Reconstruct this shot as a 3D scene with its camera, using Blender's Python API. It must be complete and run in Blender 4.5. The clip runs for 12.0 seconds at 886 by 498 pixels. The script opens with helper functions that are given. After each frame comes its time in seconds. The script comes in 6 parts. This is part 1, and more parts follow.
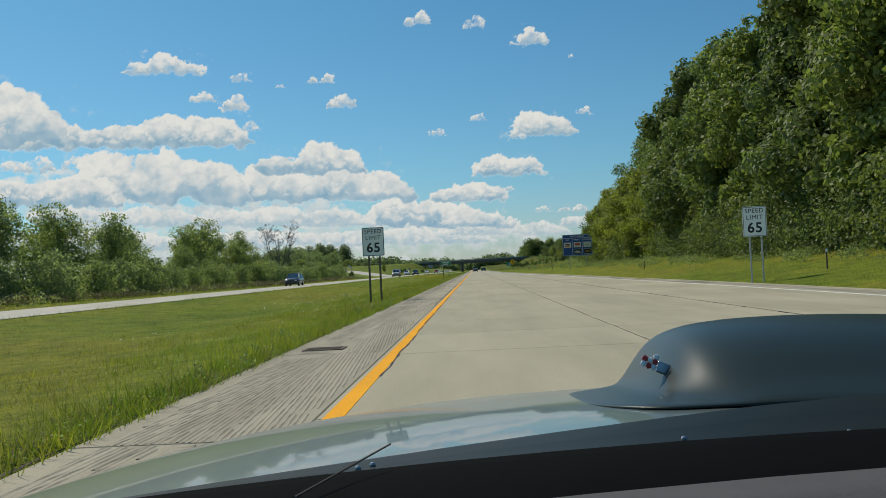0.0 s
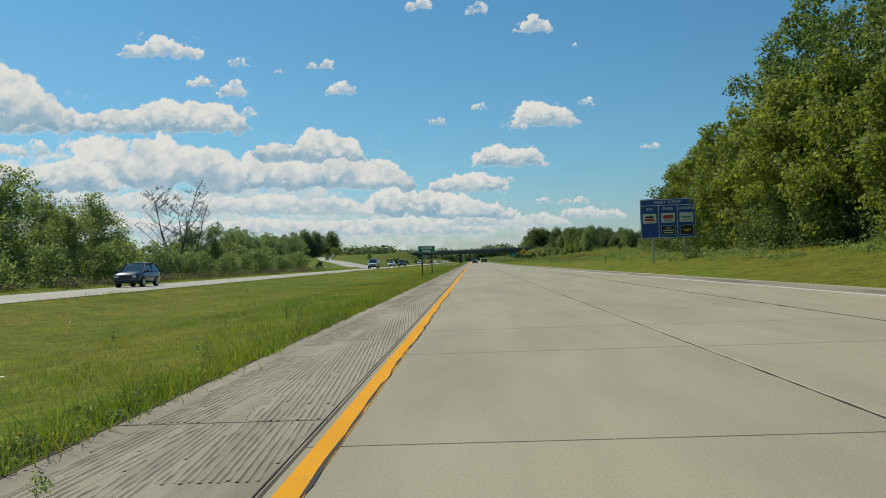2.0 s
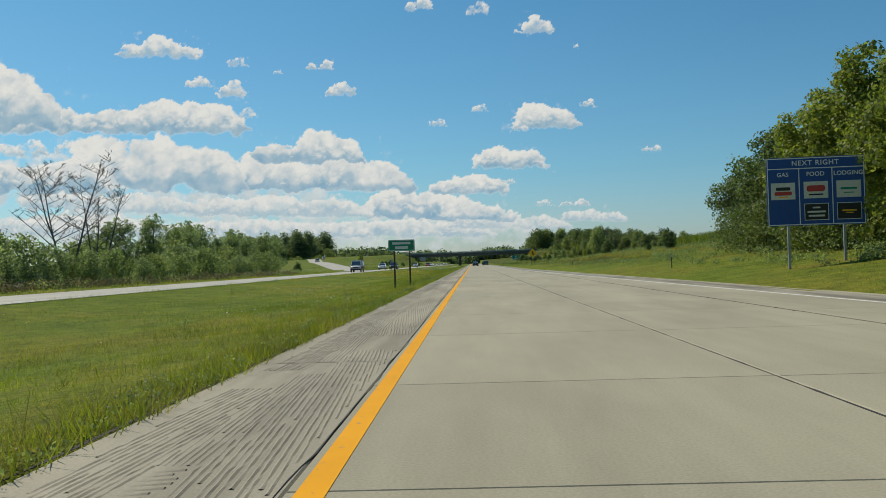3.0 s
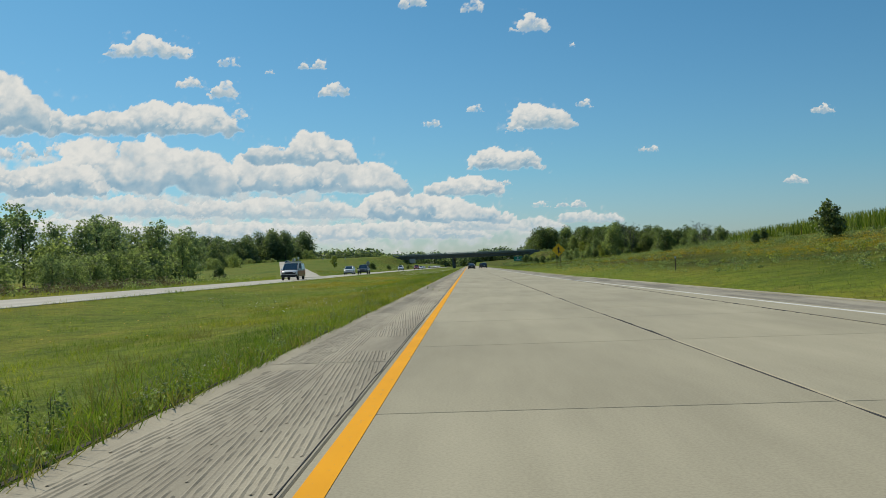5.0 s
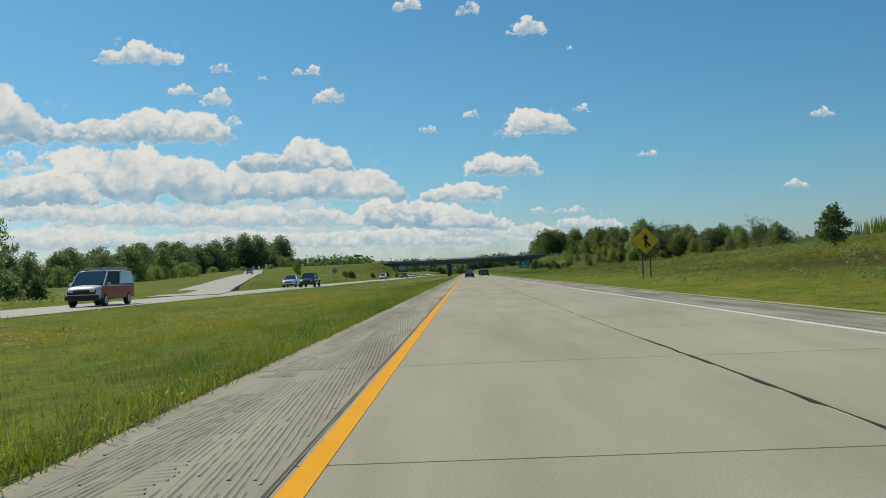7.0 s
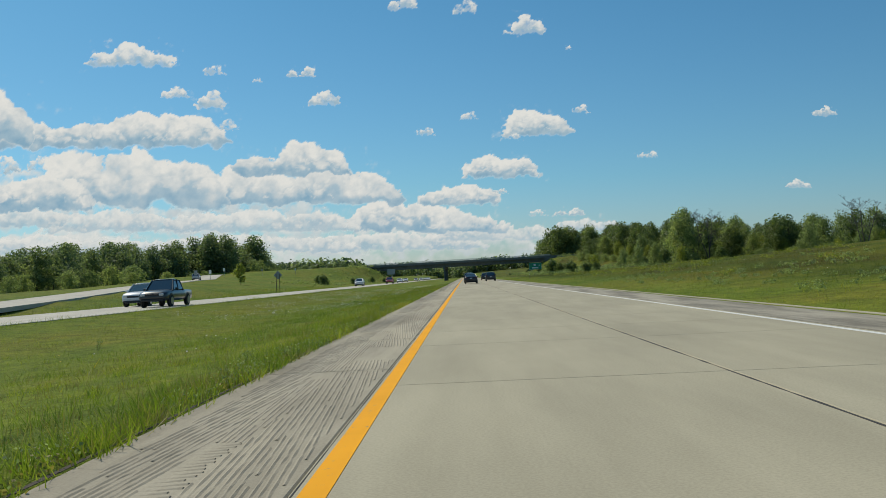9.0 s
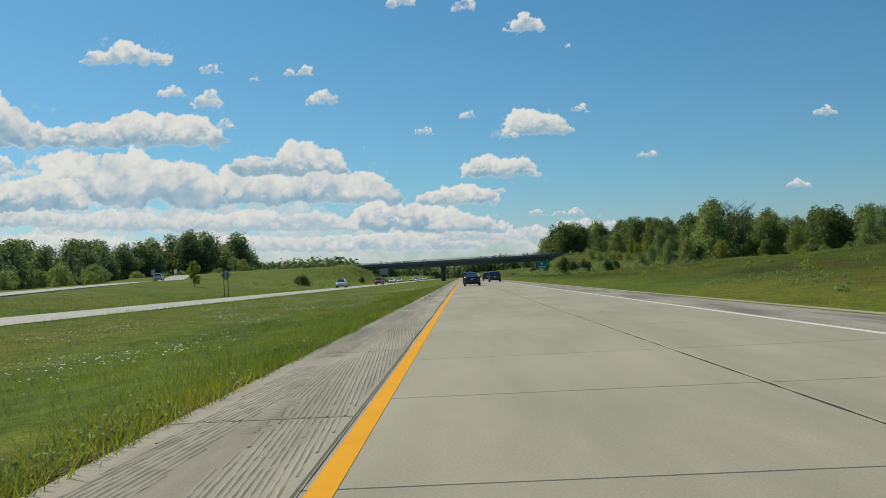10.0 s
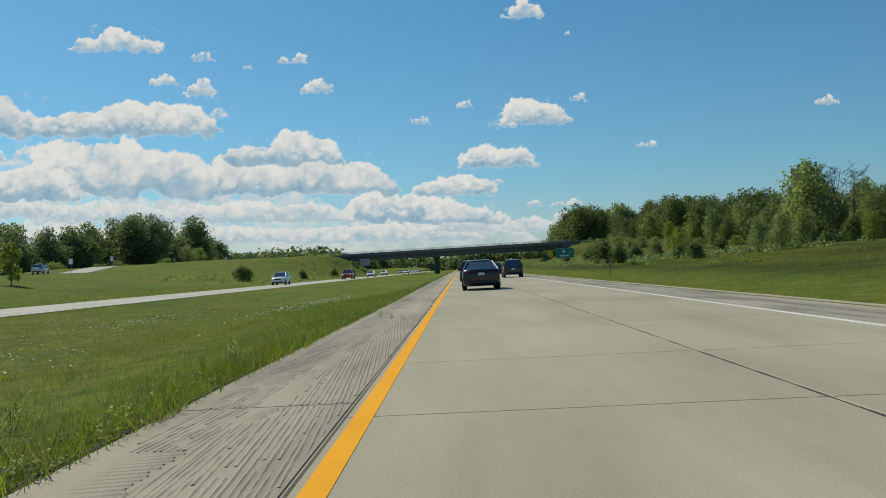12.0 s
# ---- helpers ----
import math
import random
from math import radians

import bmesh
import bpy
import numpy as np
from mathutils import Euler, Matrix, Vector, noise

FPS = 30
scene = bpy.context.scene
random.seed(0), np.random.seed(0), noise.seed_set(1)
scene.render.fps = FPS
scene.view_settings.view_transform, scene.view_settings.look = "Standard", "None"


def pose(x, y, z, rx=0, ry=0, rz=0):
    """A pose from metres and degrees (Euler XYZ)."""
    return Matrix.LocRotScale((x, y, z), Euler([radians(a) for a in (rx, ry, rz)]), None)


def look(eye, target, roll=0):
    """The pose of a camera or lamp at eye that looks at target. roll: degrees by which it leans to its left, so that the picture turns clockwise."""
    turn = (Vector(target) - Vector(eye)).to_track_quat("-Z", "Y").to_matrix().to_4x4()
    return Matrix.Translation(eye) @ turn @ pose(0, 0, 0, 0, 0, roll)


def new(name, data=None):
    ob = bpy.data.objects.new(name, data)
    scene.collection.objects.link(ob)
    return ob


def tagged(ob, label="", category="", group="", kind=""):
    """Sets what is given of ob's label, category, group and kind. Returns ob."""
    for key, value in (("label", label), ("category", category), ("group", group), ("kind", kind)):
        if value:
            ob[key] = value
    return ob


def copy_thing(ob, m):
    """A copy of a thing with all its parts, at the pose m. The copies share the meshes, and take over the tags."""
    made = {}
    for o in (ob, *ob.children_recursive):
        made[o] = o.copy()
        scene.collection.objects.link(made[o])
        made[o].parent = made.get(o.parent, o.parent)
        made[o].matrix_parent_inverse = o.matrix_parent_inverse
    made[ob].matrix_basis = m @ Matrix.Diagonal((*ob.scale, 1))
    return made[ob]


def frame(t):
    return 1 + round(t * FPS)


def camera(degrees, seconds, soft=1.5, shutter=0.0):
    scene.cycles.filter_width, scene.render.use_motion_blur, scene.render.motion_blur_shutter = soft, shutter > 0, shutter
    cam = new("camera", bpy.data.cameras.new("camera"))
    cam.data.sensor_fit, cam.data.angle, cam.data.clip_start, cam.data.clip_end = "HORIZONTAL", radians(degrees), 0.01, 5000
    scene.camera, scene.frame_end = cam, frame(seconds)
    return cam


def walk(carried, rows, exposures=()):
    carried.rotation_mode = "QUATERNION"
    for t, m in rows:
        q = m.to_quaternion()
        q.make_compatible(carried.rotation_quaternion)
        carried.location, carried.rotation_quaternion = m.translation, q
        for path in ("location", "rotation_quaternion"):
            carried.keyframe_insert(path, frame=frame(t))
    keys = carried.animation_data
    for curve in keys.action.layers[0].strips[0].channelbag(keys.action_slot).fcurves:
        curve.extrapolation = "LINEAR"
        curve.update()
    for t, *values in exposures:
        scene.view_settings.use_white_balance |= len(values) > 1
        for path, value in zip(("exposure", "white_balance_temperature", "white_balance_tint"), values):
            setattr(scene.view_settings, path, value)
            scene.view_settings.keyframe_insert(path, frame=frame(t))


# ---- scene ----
# ---- camera and its drive ----
cam = camera(51.5, 12.0, soft=0.85)
SPEED, EYE = 29.27, 1.12
# seconds, sideways, yaw, pitch, roll
PATH = [
    (0.0, 0.20, 1.93, 1.35, 2.74), (0.5, 0.13, 1.91, 1.19, 2.38), (1.0, 0.09, 1.91, 0.96, 2.40),
    (1.5, 0.02, 1.83, 0.89, 1.89), (2.0, -0.03, 1.85, 0.77, 1.90), (2.5, -0.10, 1.86, 0.96, 1.79),
    (3.0, -0.13, 1.85, 0.92, 1.68), (5.0, -0.14, 1.57, 1.06, 1.90), (5.5, -0.09, 1.53, 1.13, 2.07),
    (6.0, -0.05, 1.45, 1.23, 2.17), (6.5, -0.02, 1.42, 1.36, 2.26), (7.0, -0.01, 1.41, 1.52, 2.31),
    (9.0, -0.11, 1.33, 1.77, 2.68), (9.5, -0.13, 1.31, 1.80, 2.75), (10.0, -0.15, 1.25, 1.77, 2.71),
    (10.5, -0.17, 1.24, 1.77, 2.66), (11.0, -0.14, 1.19, 1.86, 2.68), (11.5, -0.15, 1.19, 2.00, 2.85),
    (12.0, -0.16, 1.07, 1.25, 2.71),
]
walk(cam, [(t, pose(x, SPEED * t, EYE, 90 + pitch, roll, yaw)) for t, x, yaw, pitch, roll in PATH], exposures=[(0.0, 0.0), (12.0, 0.0)])

# ---- sky and sun ----
SUN_ELEV, SUN_AZ = 46.0, -42.0          # azimuth from straight ahead (+y), negative to the left
world = bpy.data.worlds.new("sky")
scene.world = world
world.use_nodes = True
wn = world.node_tree
sky = wn.nodes.new("ShaderNodeTexSky")
sky.sky_type, sky.sun_disc = "NISHITA", False
sky.sun_elevation, sky.sun_rotation = radians(SUN_ELEV), radians(SUN_AZ)
sky.altitude, sky.air_density, sky.dust_density, sky.ozone_density = 200, 1.0, 0.6, 1.2
tint = wn.nodes.new("ShaderNodeMix")
tint.data_type, tint.blend_type = "RGBA", "MULTIPLY"
tint.inputs[0].default_value = 1.0
# paler and less blue low down, as summer haze makes it
low = wn.nodes.new("ShaderNodeSeparateXYZ")
wn.links.new(wn.nodes.new("ShaderNodeTexCoord").outputs["Generated"], low.inputs[0])
haze = wn.nodes.new("ShaderNodeValToRGB")
haze.color_ramp.elements.new(0.5)
for el, (place, colour) in zip(haze.color_ramp.elements, ((0.0, (0.66, 0.80, 1.0, 1)), (0.10, (0.48, 0.84, 1.0, 1)), (0.4, (0.36, 0.85, 1.0, 1)))):
    el.position, el.color = place, colour
wn.links.new(low.outputs[2], haze.inputs[0])
wn.links.new(haze.outputs[0], tint.inputs[7])
wn.links.new(sky.outputs[0], tint.inputs[6])
wn.links.new(tint.outputs[2], wn.nodes["Background"].inputs[0])
wn.nodes["Background"].inputs[1].default_value = 0.082
sun = new("sun", bpy.data.lights.new("sun", "SUN"))
sun.data.energy, sun.data.angle, sun.data.color = 3.7, radians(0.53), (1.0, 0.92, 0.77)
a, e = radians(SUN_AZ), radians(SUN_ELEV)
sun.matrix_world = look((math.sin(a) * math.cos(e) * 900, math.cos(a) * math.cos(e) * 900, math.sin(e) * 900), (0, 0, 0))


# ---- materials ----
def node_mat(name):
    m = bpy.data.materials.new(name)
    m.use_nodes = True
    nt = m.node_tree
    return m, nt, nt.nodes["Principled BSDF"]


def add(nt, kind, **inputs):
    n = nt.nodes.new("ShaderNode" + kind)
    for k, v in inputs.items():
        n.inputs[k.replace("_", " ")].default_value = v
    return n


def ramp(nt, fac, stops):
    r = nt.nodes.new("ShaderNodeValToRGB")
    el = r.color_ramp.elements
    while len(el) < len(stops):
        el.new(0.5)
    for e_, (p, c) in zip(el, stops):
        e_.position, e_.color = p, (*c, 1)
    nt.links.new(fac, r.inputs[0])
    return r.outputs[0]


def mix(nt, fac, c1, c2, blend="MIX"):
    n = nt.nodes.new("ShaderNodeMix")
    n.data_type, n.blend_type = "RGBA", blend
    for sock, v in ((n.inputs[0], fac), (n.inputs[6], c1), (n.inputs[7], c2)):
        if isinstance(v, (int, float)):
            sock.default_value = v
        elif isinstance(v, tuple):
            sock.default_value = (*v, 1)
        else:
            nt.links.new(v, sock)
    return n.outputs[2]


def noise_tex(nt, coord, scale, detail=4, rough=0.55, stretch=(1, 1, 1)):
    mp = nt.nodes.new("ShaderNodeMapping")
    mp.inputs["Scale"].default_value = stretch
    nt.links.new(coord, mp.inputs[0])
    n = add(nt, "TexNoise", Scale=scale, Detail=detail, Roughness=rough)
    nt.links.new(mp.outputs[0], n.inputs["Vector"])
    return n.outputs["Fac"]


def world_pos(nt):
    return nt.nodes.new("ShaderNodeNewGeometry").outputs["Position"]


def bump(nt, bsdf, height, strength, dist):
    b = add(nt, "Bump", Strength=strength, Distance=dist)
    nt.links.new(height, b.inputs["Height"])
    nt.links.new(b.outputs[0], bsdf.inputs["Normal"])


def plain(name, colour, rough=0.5, metal=0.0, spread=0.12, scale=8.0, bump_d=0.0, coat=0.0):
    """A painted or moulded surface with slight grime at two scales."""
    m, nt, b = node_mat(name)
    co = nt.nodes.new("ShaderNodeTexCoord").outputs["Object"]
    n1, n2 = noise_tex(nt, co, scale), noise_tex(nt, co, scale * 9, 3)
    dark = tuple(c * (1 - spread * 2) for c in colour)
    lite = tuple(min(1, c * (1 + spread)) for c in colour)
    c = mix(nt, n2, ramp(nt, n1, [(0.3, dark), (0.7, lite)]), colour)
    nt.links.new(c, b.inputs["Base Color"])
    b.inputs["Roughness"].default_value, b.inputs["Metallic"].default_value = rough, metal
    b.inputs["Coat Weight"].default_value = coat
    if bump_d:
        bump(nt, b, n2, 0.5, bump_d)
    return m


def concrete(name, base, tint=0.1, rough=0.85, blotch=0.0):
    m, nt, b = node_mat(name)
    p = world_pos(nt)
    broad = noise_tex(nt, p, 0.35, 4, 0.6, (1.6, 0.35, 1))
    streak = noise_tex(nt, p, 1.6, 4, 0.6, (1.2, 0.12, 1))
    grit = noise_tex(nt, p, 45, 3, 0.7)
    oi = nt.nodes.new("ShaderNodeObjectInfo").outputs["Random"]
    c = ramp(nt, broad, [(0.3, tuple(x * 0.84 for x in base)), (0.7, tuple(x * 1.08 for x in base))])
    c = mix(nt, 0.3, c, ramp(nt, streak, [(0.25, (0.66, 0.65, 0.62)), (0.6, (1.0, 1.0, 1.0))]), "MULTIPLY")
    c = mix(nt, 0.5, c, ramp(nt, grit, [(0.35, (0.7, 0.7, 0.7)), (0.6, (1.05, 1.05, 1.03))]), "MULTIPLY")
    c = mix(nt, tint * 2, c, ramp(nt, oi, [(0.0, (0.7, 0.7, 0.68)), (1.0, (1.1, 1.1, 1.1))]), "MULTIPLY")
    if blotch:
        worn = noise_tex(nt, p, 0.9, 5, 0.68, (1.5, 0.16, 1))
        c = mix(nt, blotch, c, ramp(nt, worn, [(0.40, (0.42, 0.41, 0.40)), (0.52, (0.86, 0.86, 0.86)), (0.62, (1.08, 1.07, 1.04))]), "MULTIPLY")
    nt.links.new(c, b.inputs["Base Color"])
    b.inputs["Roughness"].default_value = rough
    b.inputs["Specular IOR Level"].default_value = 0.22
    bump(nt, b, grit, 0.5, 0.004)
    return m


def slope_tone(nt, p, c):
    """Rank, browner growth in swathes on the uncut slope right of the road."""
    sep = nt.nodes.new("ShaderNodeSeparateXYZ")
    nt.links.new(p, sep.inputs[0])
    m = nt.nodes.new("ShaderNodeMapRange")
    m.inputs[1].default_value, m.inputs[2].default_value = 10.5, 15.0
    nt.links.new(sep.outputs[0], m.inputs[0])
    sw = ramp(nt, noise_tex(nt, p, 0.07, 4, 0.6, (1.3, 0.45, 1)), [(0.36, (0.40, 0.36, 0.42)), (0.47, (0.60, 0.58, 0.58)), (0.56, (0.84, 0.74, 0.62)), (0.64, (0.52, 0.56, 0.58)), (0.74, (0.72, 0.56, 0.6))])
    along = nt.nodes.new("ShaderNodeMapRange")
    along.inputs[1].default_value, along.inputs[2].default_value, along.inputs[3].default_value = 150, 205, 0.2
    nt.links.new(sep.outputs[1], along.inputs[0])
    # ranker, darker green growth towards the overpass
    rank = nt.nodes.new("ShaderNodeMapRange")
    rank.inputs[1].default_value, rank.inputs[2].default_value = 270, 345
    nt.links.new(sep.outputs[1], rank.inputs[0])
    c = mix(nt, rank.outputs[0], c, mix(nt, 1.0, c, (0.74, 0.80, 0.84), "MULTIPLY"))
    both = nt.nodes.new("ShaderNodeMath")
    both.operation = "MULTIPLY"
    nt.links.new(m.outputs[0], both.inputs[0])
    nt.links.new(along.outputs[0], both.inputs[1])
    return mix(nt, both.outputs[0], c, mix(nt, 1.0, c, sw, "MULTIPLY"))


def grass_ground():
    m, nt, b = node_mat("grass_ground")
    p = world_pos(nt)
    broad = noise_tex(nt, p, 0.045, 4, 0.6, (2.2, 0.8, 1))
    patch = noise_tex(nt, p, 0.35, 5, 0.65, (1.3, 0.7, 1))
    fine = noise_tex(nt, p, 9, 4, 0.75)
    c = ramp(nt, broad, [(0.34, (0.125, 0.185, 0.022)), (0.47, (0.205, 0.265, 0.028)), (0.58, (0.30, 0.265, 0.04)), (0.72, (0.17, 0.21, 0.026))])
    c2 = ramp(nt, patch, [(0.3, (0.10, 0.155, 0.018)), (0.55, (0.20, 0.255, 0.028)), (0.72, (0.29, 0.245, 0.055))])
    c = mix(nt, 0.5, c, c2)
    clump = noise_tex(nt, p, 1.3, 5, 0.7, (1.2, 0.8, 1))
    c = mix(nt, 0.8, c, ramp(nt, clump, [(0.34, (0.58, 0.62, 0.6)), (0.5, (0.95, 0.97, 0.95)), (0.62, (1.25, 1.18, 1.05))]), "MULTIPLY")
    c = mix(nt, 0.75, c, ramp(nt, fine, [(0.3, (0.45, 0.45, 0.42)), (0.65, (1.25, 1.2, 1.1))]), "MULTIPLY")
    c = slope_tone(nt, p, c)
    nt.links.new(c, b.inputs["Base Color"])
    b.inputs["Roughness"].default_value = 0.95
    b.inputs["Specular IOR Level"].default_value = 0.1
    bump(nt, b, fine, 1.0, 0.12)
    return m


def leaf_mat(name, dark, mid, light, through_w=0.35, drift=0.0):
    m, nt, b = node_mat(name)
    isl = nt.nodes.new("ShaderNodeNewGeometry").outputs["Random Per Island"]
    oi = nt.nodes.new("ShaderNodeObjectInfo").outputs["Random"]
    c = ramp(nt, isl, [(0.0, dark), (0.5, mid), (1.0, light)])
    c = mix(nt, 0.5, c, ramp(nt, oi, [(0.0, (0.72, 0.8, 0.8)), (0.5, (1, 1, 1)), (1.0, (1.2, 1.1, 0.8))]), "MULTIPLY")
    if drift:
        p = world_pos(nt)
        c = mix(nt, 1.0, c, ramp(nt, noise_tex(nt, p, 0.045, 4, 0.6, (2.2, 0.8, 1)), [(0.34, (0.72, 0.82, 0.85)), (0.47, (1, 1, 1)), (0.60, (1.30, 1.04, 1.1)), (0.74, (0.95, 0.92, 0.95))]), "MULTIPLY")
        c = mix(nt, drift, c, ramp(nt, noise_tex(nt, p, 0.22, 4, 0.6, (1.5, 0.7, 1)), [(0.34, (0.55, 0.66, 0.6)), (0.5, (1, 1, 1)), (0.66, (1.35, 1.2, 1.0))]), "MULTIPLY")
        c = slope_tone(nt, p, c)
    nt.links.new(c, b.inputs["Base Color"])
    b.inputs["Roughness"].default_value = 0.58
    b.inputs["Specular IOR Level"].default_value = 0.25
    tl = nt.nodes.new("ShaderNodeBsdfTranslucent")
    nt.links.new(mix(nt, 1.0, c, (1.08, 1.22, 0.62), "MULTIPLY"), tl.inputs[0])
    ms = nt.nodes.new("ShaderNodeMixShader")
    ms.inputs[0].default_value = through_w
    nt.links.new(b.outputs[0], ms.inputs[1])
    nt.links.new(tl.outputs[0], ms.inputs[2])
    nt.links.new(ms.outputs[0], nt.nodes["Material Output"].inputs[0])
    return m


def bark_mat(name, c1, c2):
    m, nt, b = node_mat(name)
    p = nt.nodes.new("ShaderNodeTexCoord").outputs["Object"]
    n = noise_tex(nt, p, 6, 5, 0.7, (1, 1, 0.2))
    nt.links.new(ramp(nt, n, [(0.3, c1), (0.7, c2)]), b.inputs["Base Color"])
    b.inputs["Roughness"].default_value = 0.9
    bump(nt, b, n, 0.8, 0.03)
    return m


M_LANE = concrete("lane_concrete", (0.44, 0.40, 0.288))
M_SHOULDER = concrete("shoulder_concrete", (0.43, 0.385, 0.29), blotch=0.45)
M_OPP = concrete("far_lane_concrete", (0.5, 0.47, 0.40))
M_ASPH = concrete("worn_shoulder", (0.39, 0.355, 0.28), blotch=0.75)
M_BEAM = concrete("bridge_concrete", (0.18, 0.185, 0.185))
M_GRASS = grass_ground()
# green and dark leaves brightened to carry the windscreen's veiling haze
M_LEAF = leaf_mat("leaf_green", (0.10, 0.14, 0.05), (0.185, 0.235, 0.085), (0.31, 0.355, 0.14), 0.42)
M_LEAFD = leaf_mat("leaf_dark", (0.09, 0.12, 0.048), (0.155, 0.195, 0.075), (0.25, 0.29, 0.115), 0.40)
M_LEAFY = leaf_mat("leaf_yellowish", (0.15, 0.185, 0.04), (0.26, 0.285, 0.062), (0.40, 0.39, 0.10), 0.5)
# greyish and olive leaves: haze and glare lift these base colours further
M_LEAFG = leaf_mat("leaf_greyish_hazed", (0.15, 0.19, 0.115), (0.245, 0.29, 0.175), (0.355, 0.40, 0.245), 0.58)
M_LEAFH = leaf_mat("leaf_olive_hazed", (0.145, 0.185, 0.09), (0.24, 0.28, 0.135), (0.36, 0.395, 0.20), 0.58)
M_LEAFW = leaf_mat("leaf_wood", (0.11, 0.145, 0.08), (0.185, 0.225, 0.125), (0.275, 0.315, 0.18), 0.5)
M_BRUSHB = leaf_mat("dry_brush", (0.10, 0.075, 0.06), (0.17, 0.135, 0.10), (0.25, 0.21, 0.15), 0.3)
M_GOLD = leaf_mat("goldenrod", (0.26, 0.20, 0.02), (0.40, 0.30, 0.025), (0.52, 0.40, 0.05), 0.4)
M_BARK = bark_mat("bark", (0.035, 0.028, 0.022), (0.10, 0.085, 0.07))
M_BARKG = bark_mat("bark_grey", (0.075, 0.065, 0.055), (0.16, 0.145, 0.125))


# ---- building helpers ----
def mesh_from(name, verts, faces, mat=None):
    me = bpy.data.meshes.new(name)
    me.from_pydata([tuple(v) for v in verts], [], [tuple(f) for f in faces])
    if mat:
        me.materials.append(mat)
    return me


def quads_mesh(name, pts, mat):
    """pts: (n, 4, 3) corner places, every quad an island of its own."""
    n = len(pts)
    me = bpy.data.meshes.new(name)
    me.vertices.add(n * 4)
    me.vertices.foreach_set("co", np.ascontiguousarray(pts, dtype=np.float32).ravel())
    me.loops.add(n * 4)
    me.loops.foreach_set("vertex_index", np.arange(n * 4, dtype=np.int32))
    me.polygons.add(n)
    me.polygons.foreach_set("loop_start", np.arange(0, n * 4, 4, dtype=np.int32))
    me.update(calc_edges=True)
    me.materials.append(mat)
    return me


def child(name, me, parent, label=""):
    ob = new(name, me)
    ob.parent = parent
    return tagged(ob, label)


def part(name, bm, mat, parent, label="", smooth=False):
    me = bpy.data.meshes.new(name)
    bm.to_mesh(me)
    bm.free()
    me.materials.append(mat)
    if smooth:
        for p in me.polygons:
            p.use_smooth = True
    return child(name, me, parent, label)


def thing(name, m, label, category, group="", kind=""):
    ob = new(name)
    ob.matrix_basis = m
    return tagged(ob, label, category, group, kind)


def box(bm, x0, x1, y0, y1, z0, z1, bevel=0.0):
    r = bmesh.ops.create_cube(bm, size=1.0, matrix=Matrix.Translation(((x0 + x1) / 2, (y0 + y1) / 2, (z0 + z1) / 2)) @ Matrix.Diagonal((x1 - x0, y1 - y0, z1 - z0, 1)))
    if bevel:
        es = list({e_ for v in r["verts"] for e_ in v.link_edges})
        bmesh.ops.bevel(bm, geom=es, offset=bevel, segments=2, affect="EDGES", profile=0.5)
    return bm


def tube(bm, p0, p1, r0, r1, seg=7):
    p0, p1 = Vector(p0), Vector(p1)
    d = p1 - p0
    q = d.to_track_quat("Z", "Y").to_matrix().to_4x4()
    bmesh.ops.create_cone(bm, cap_ends=True, segments=seg, radius1=r0, radius2=r1, depth=d.length, matrix=Matrix.Translation((p0 + p1) / 2) @ q)
    return bm


# ---- lie of the land ----
def smooth(a0, b0, v):
    v = min(1.0, max(0.0, (v - a0) / (b0 - a0)))
    return v * v * (3 - 2 * v)


def lerp_table(v, table):
    if v <= table[0][0]:
        return table[0][1]
    for (v0, a0), (v1, a1) in zip(table, table[1:]):
        if v <= v1:
            return a0 + (a1 - a0) * (v - v0) / (v1 - v0)
    return table[-1][1]


EDGE_R = [(0, 11.8), (40, 11.6), (100, 10.6), (170, 9.0), (215, 8.2), (1200, 8.0)]     # where the grass begins on the right
WHITE_R = [(0, 10.3), (40, 10.1), (100, 9.0), (165, 7.2), (215, 5.95), (1200, 5.9)]    # white edge line
LEFT_EDGE, YELLOW, JOINT = -2.7, -0.965, 2.66
OPP_NEAR, OPP_FAR = -18.6, -26.2
BRIDGE_Y = 664.0


def ramp_x(y):
    return -26.0 - 0.207 * (y - 290.0)


def ramp_z(y):
    return lerp_table(y, [(290, 0.0), (340, 0.7), (400, 1.8), (466, 2.9), (528, 3.6), (560, 5.2), (600, 6.4), (664, 7.6), (800, 5.5), (1200, 3.0)])


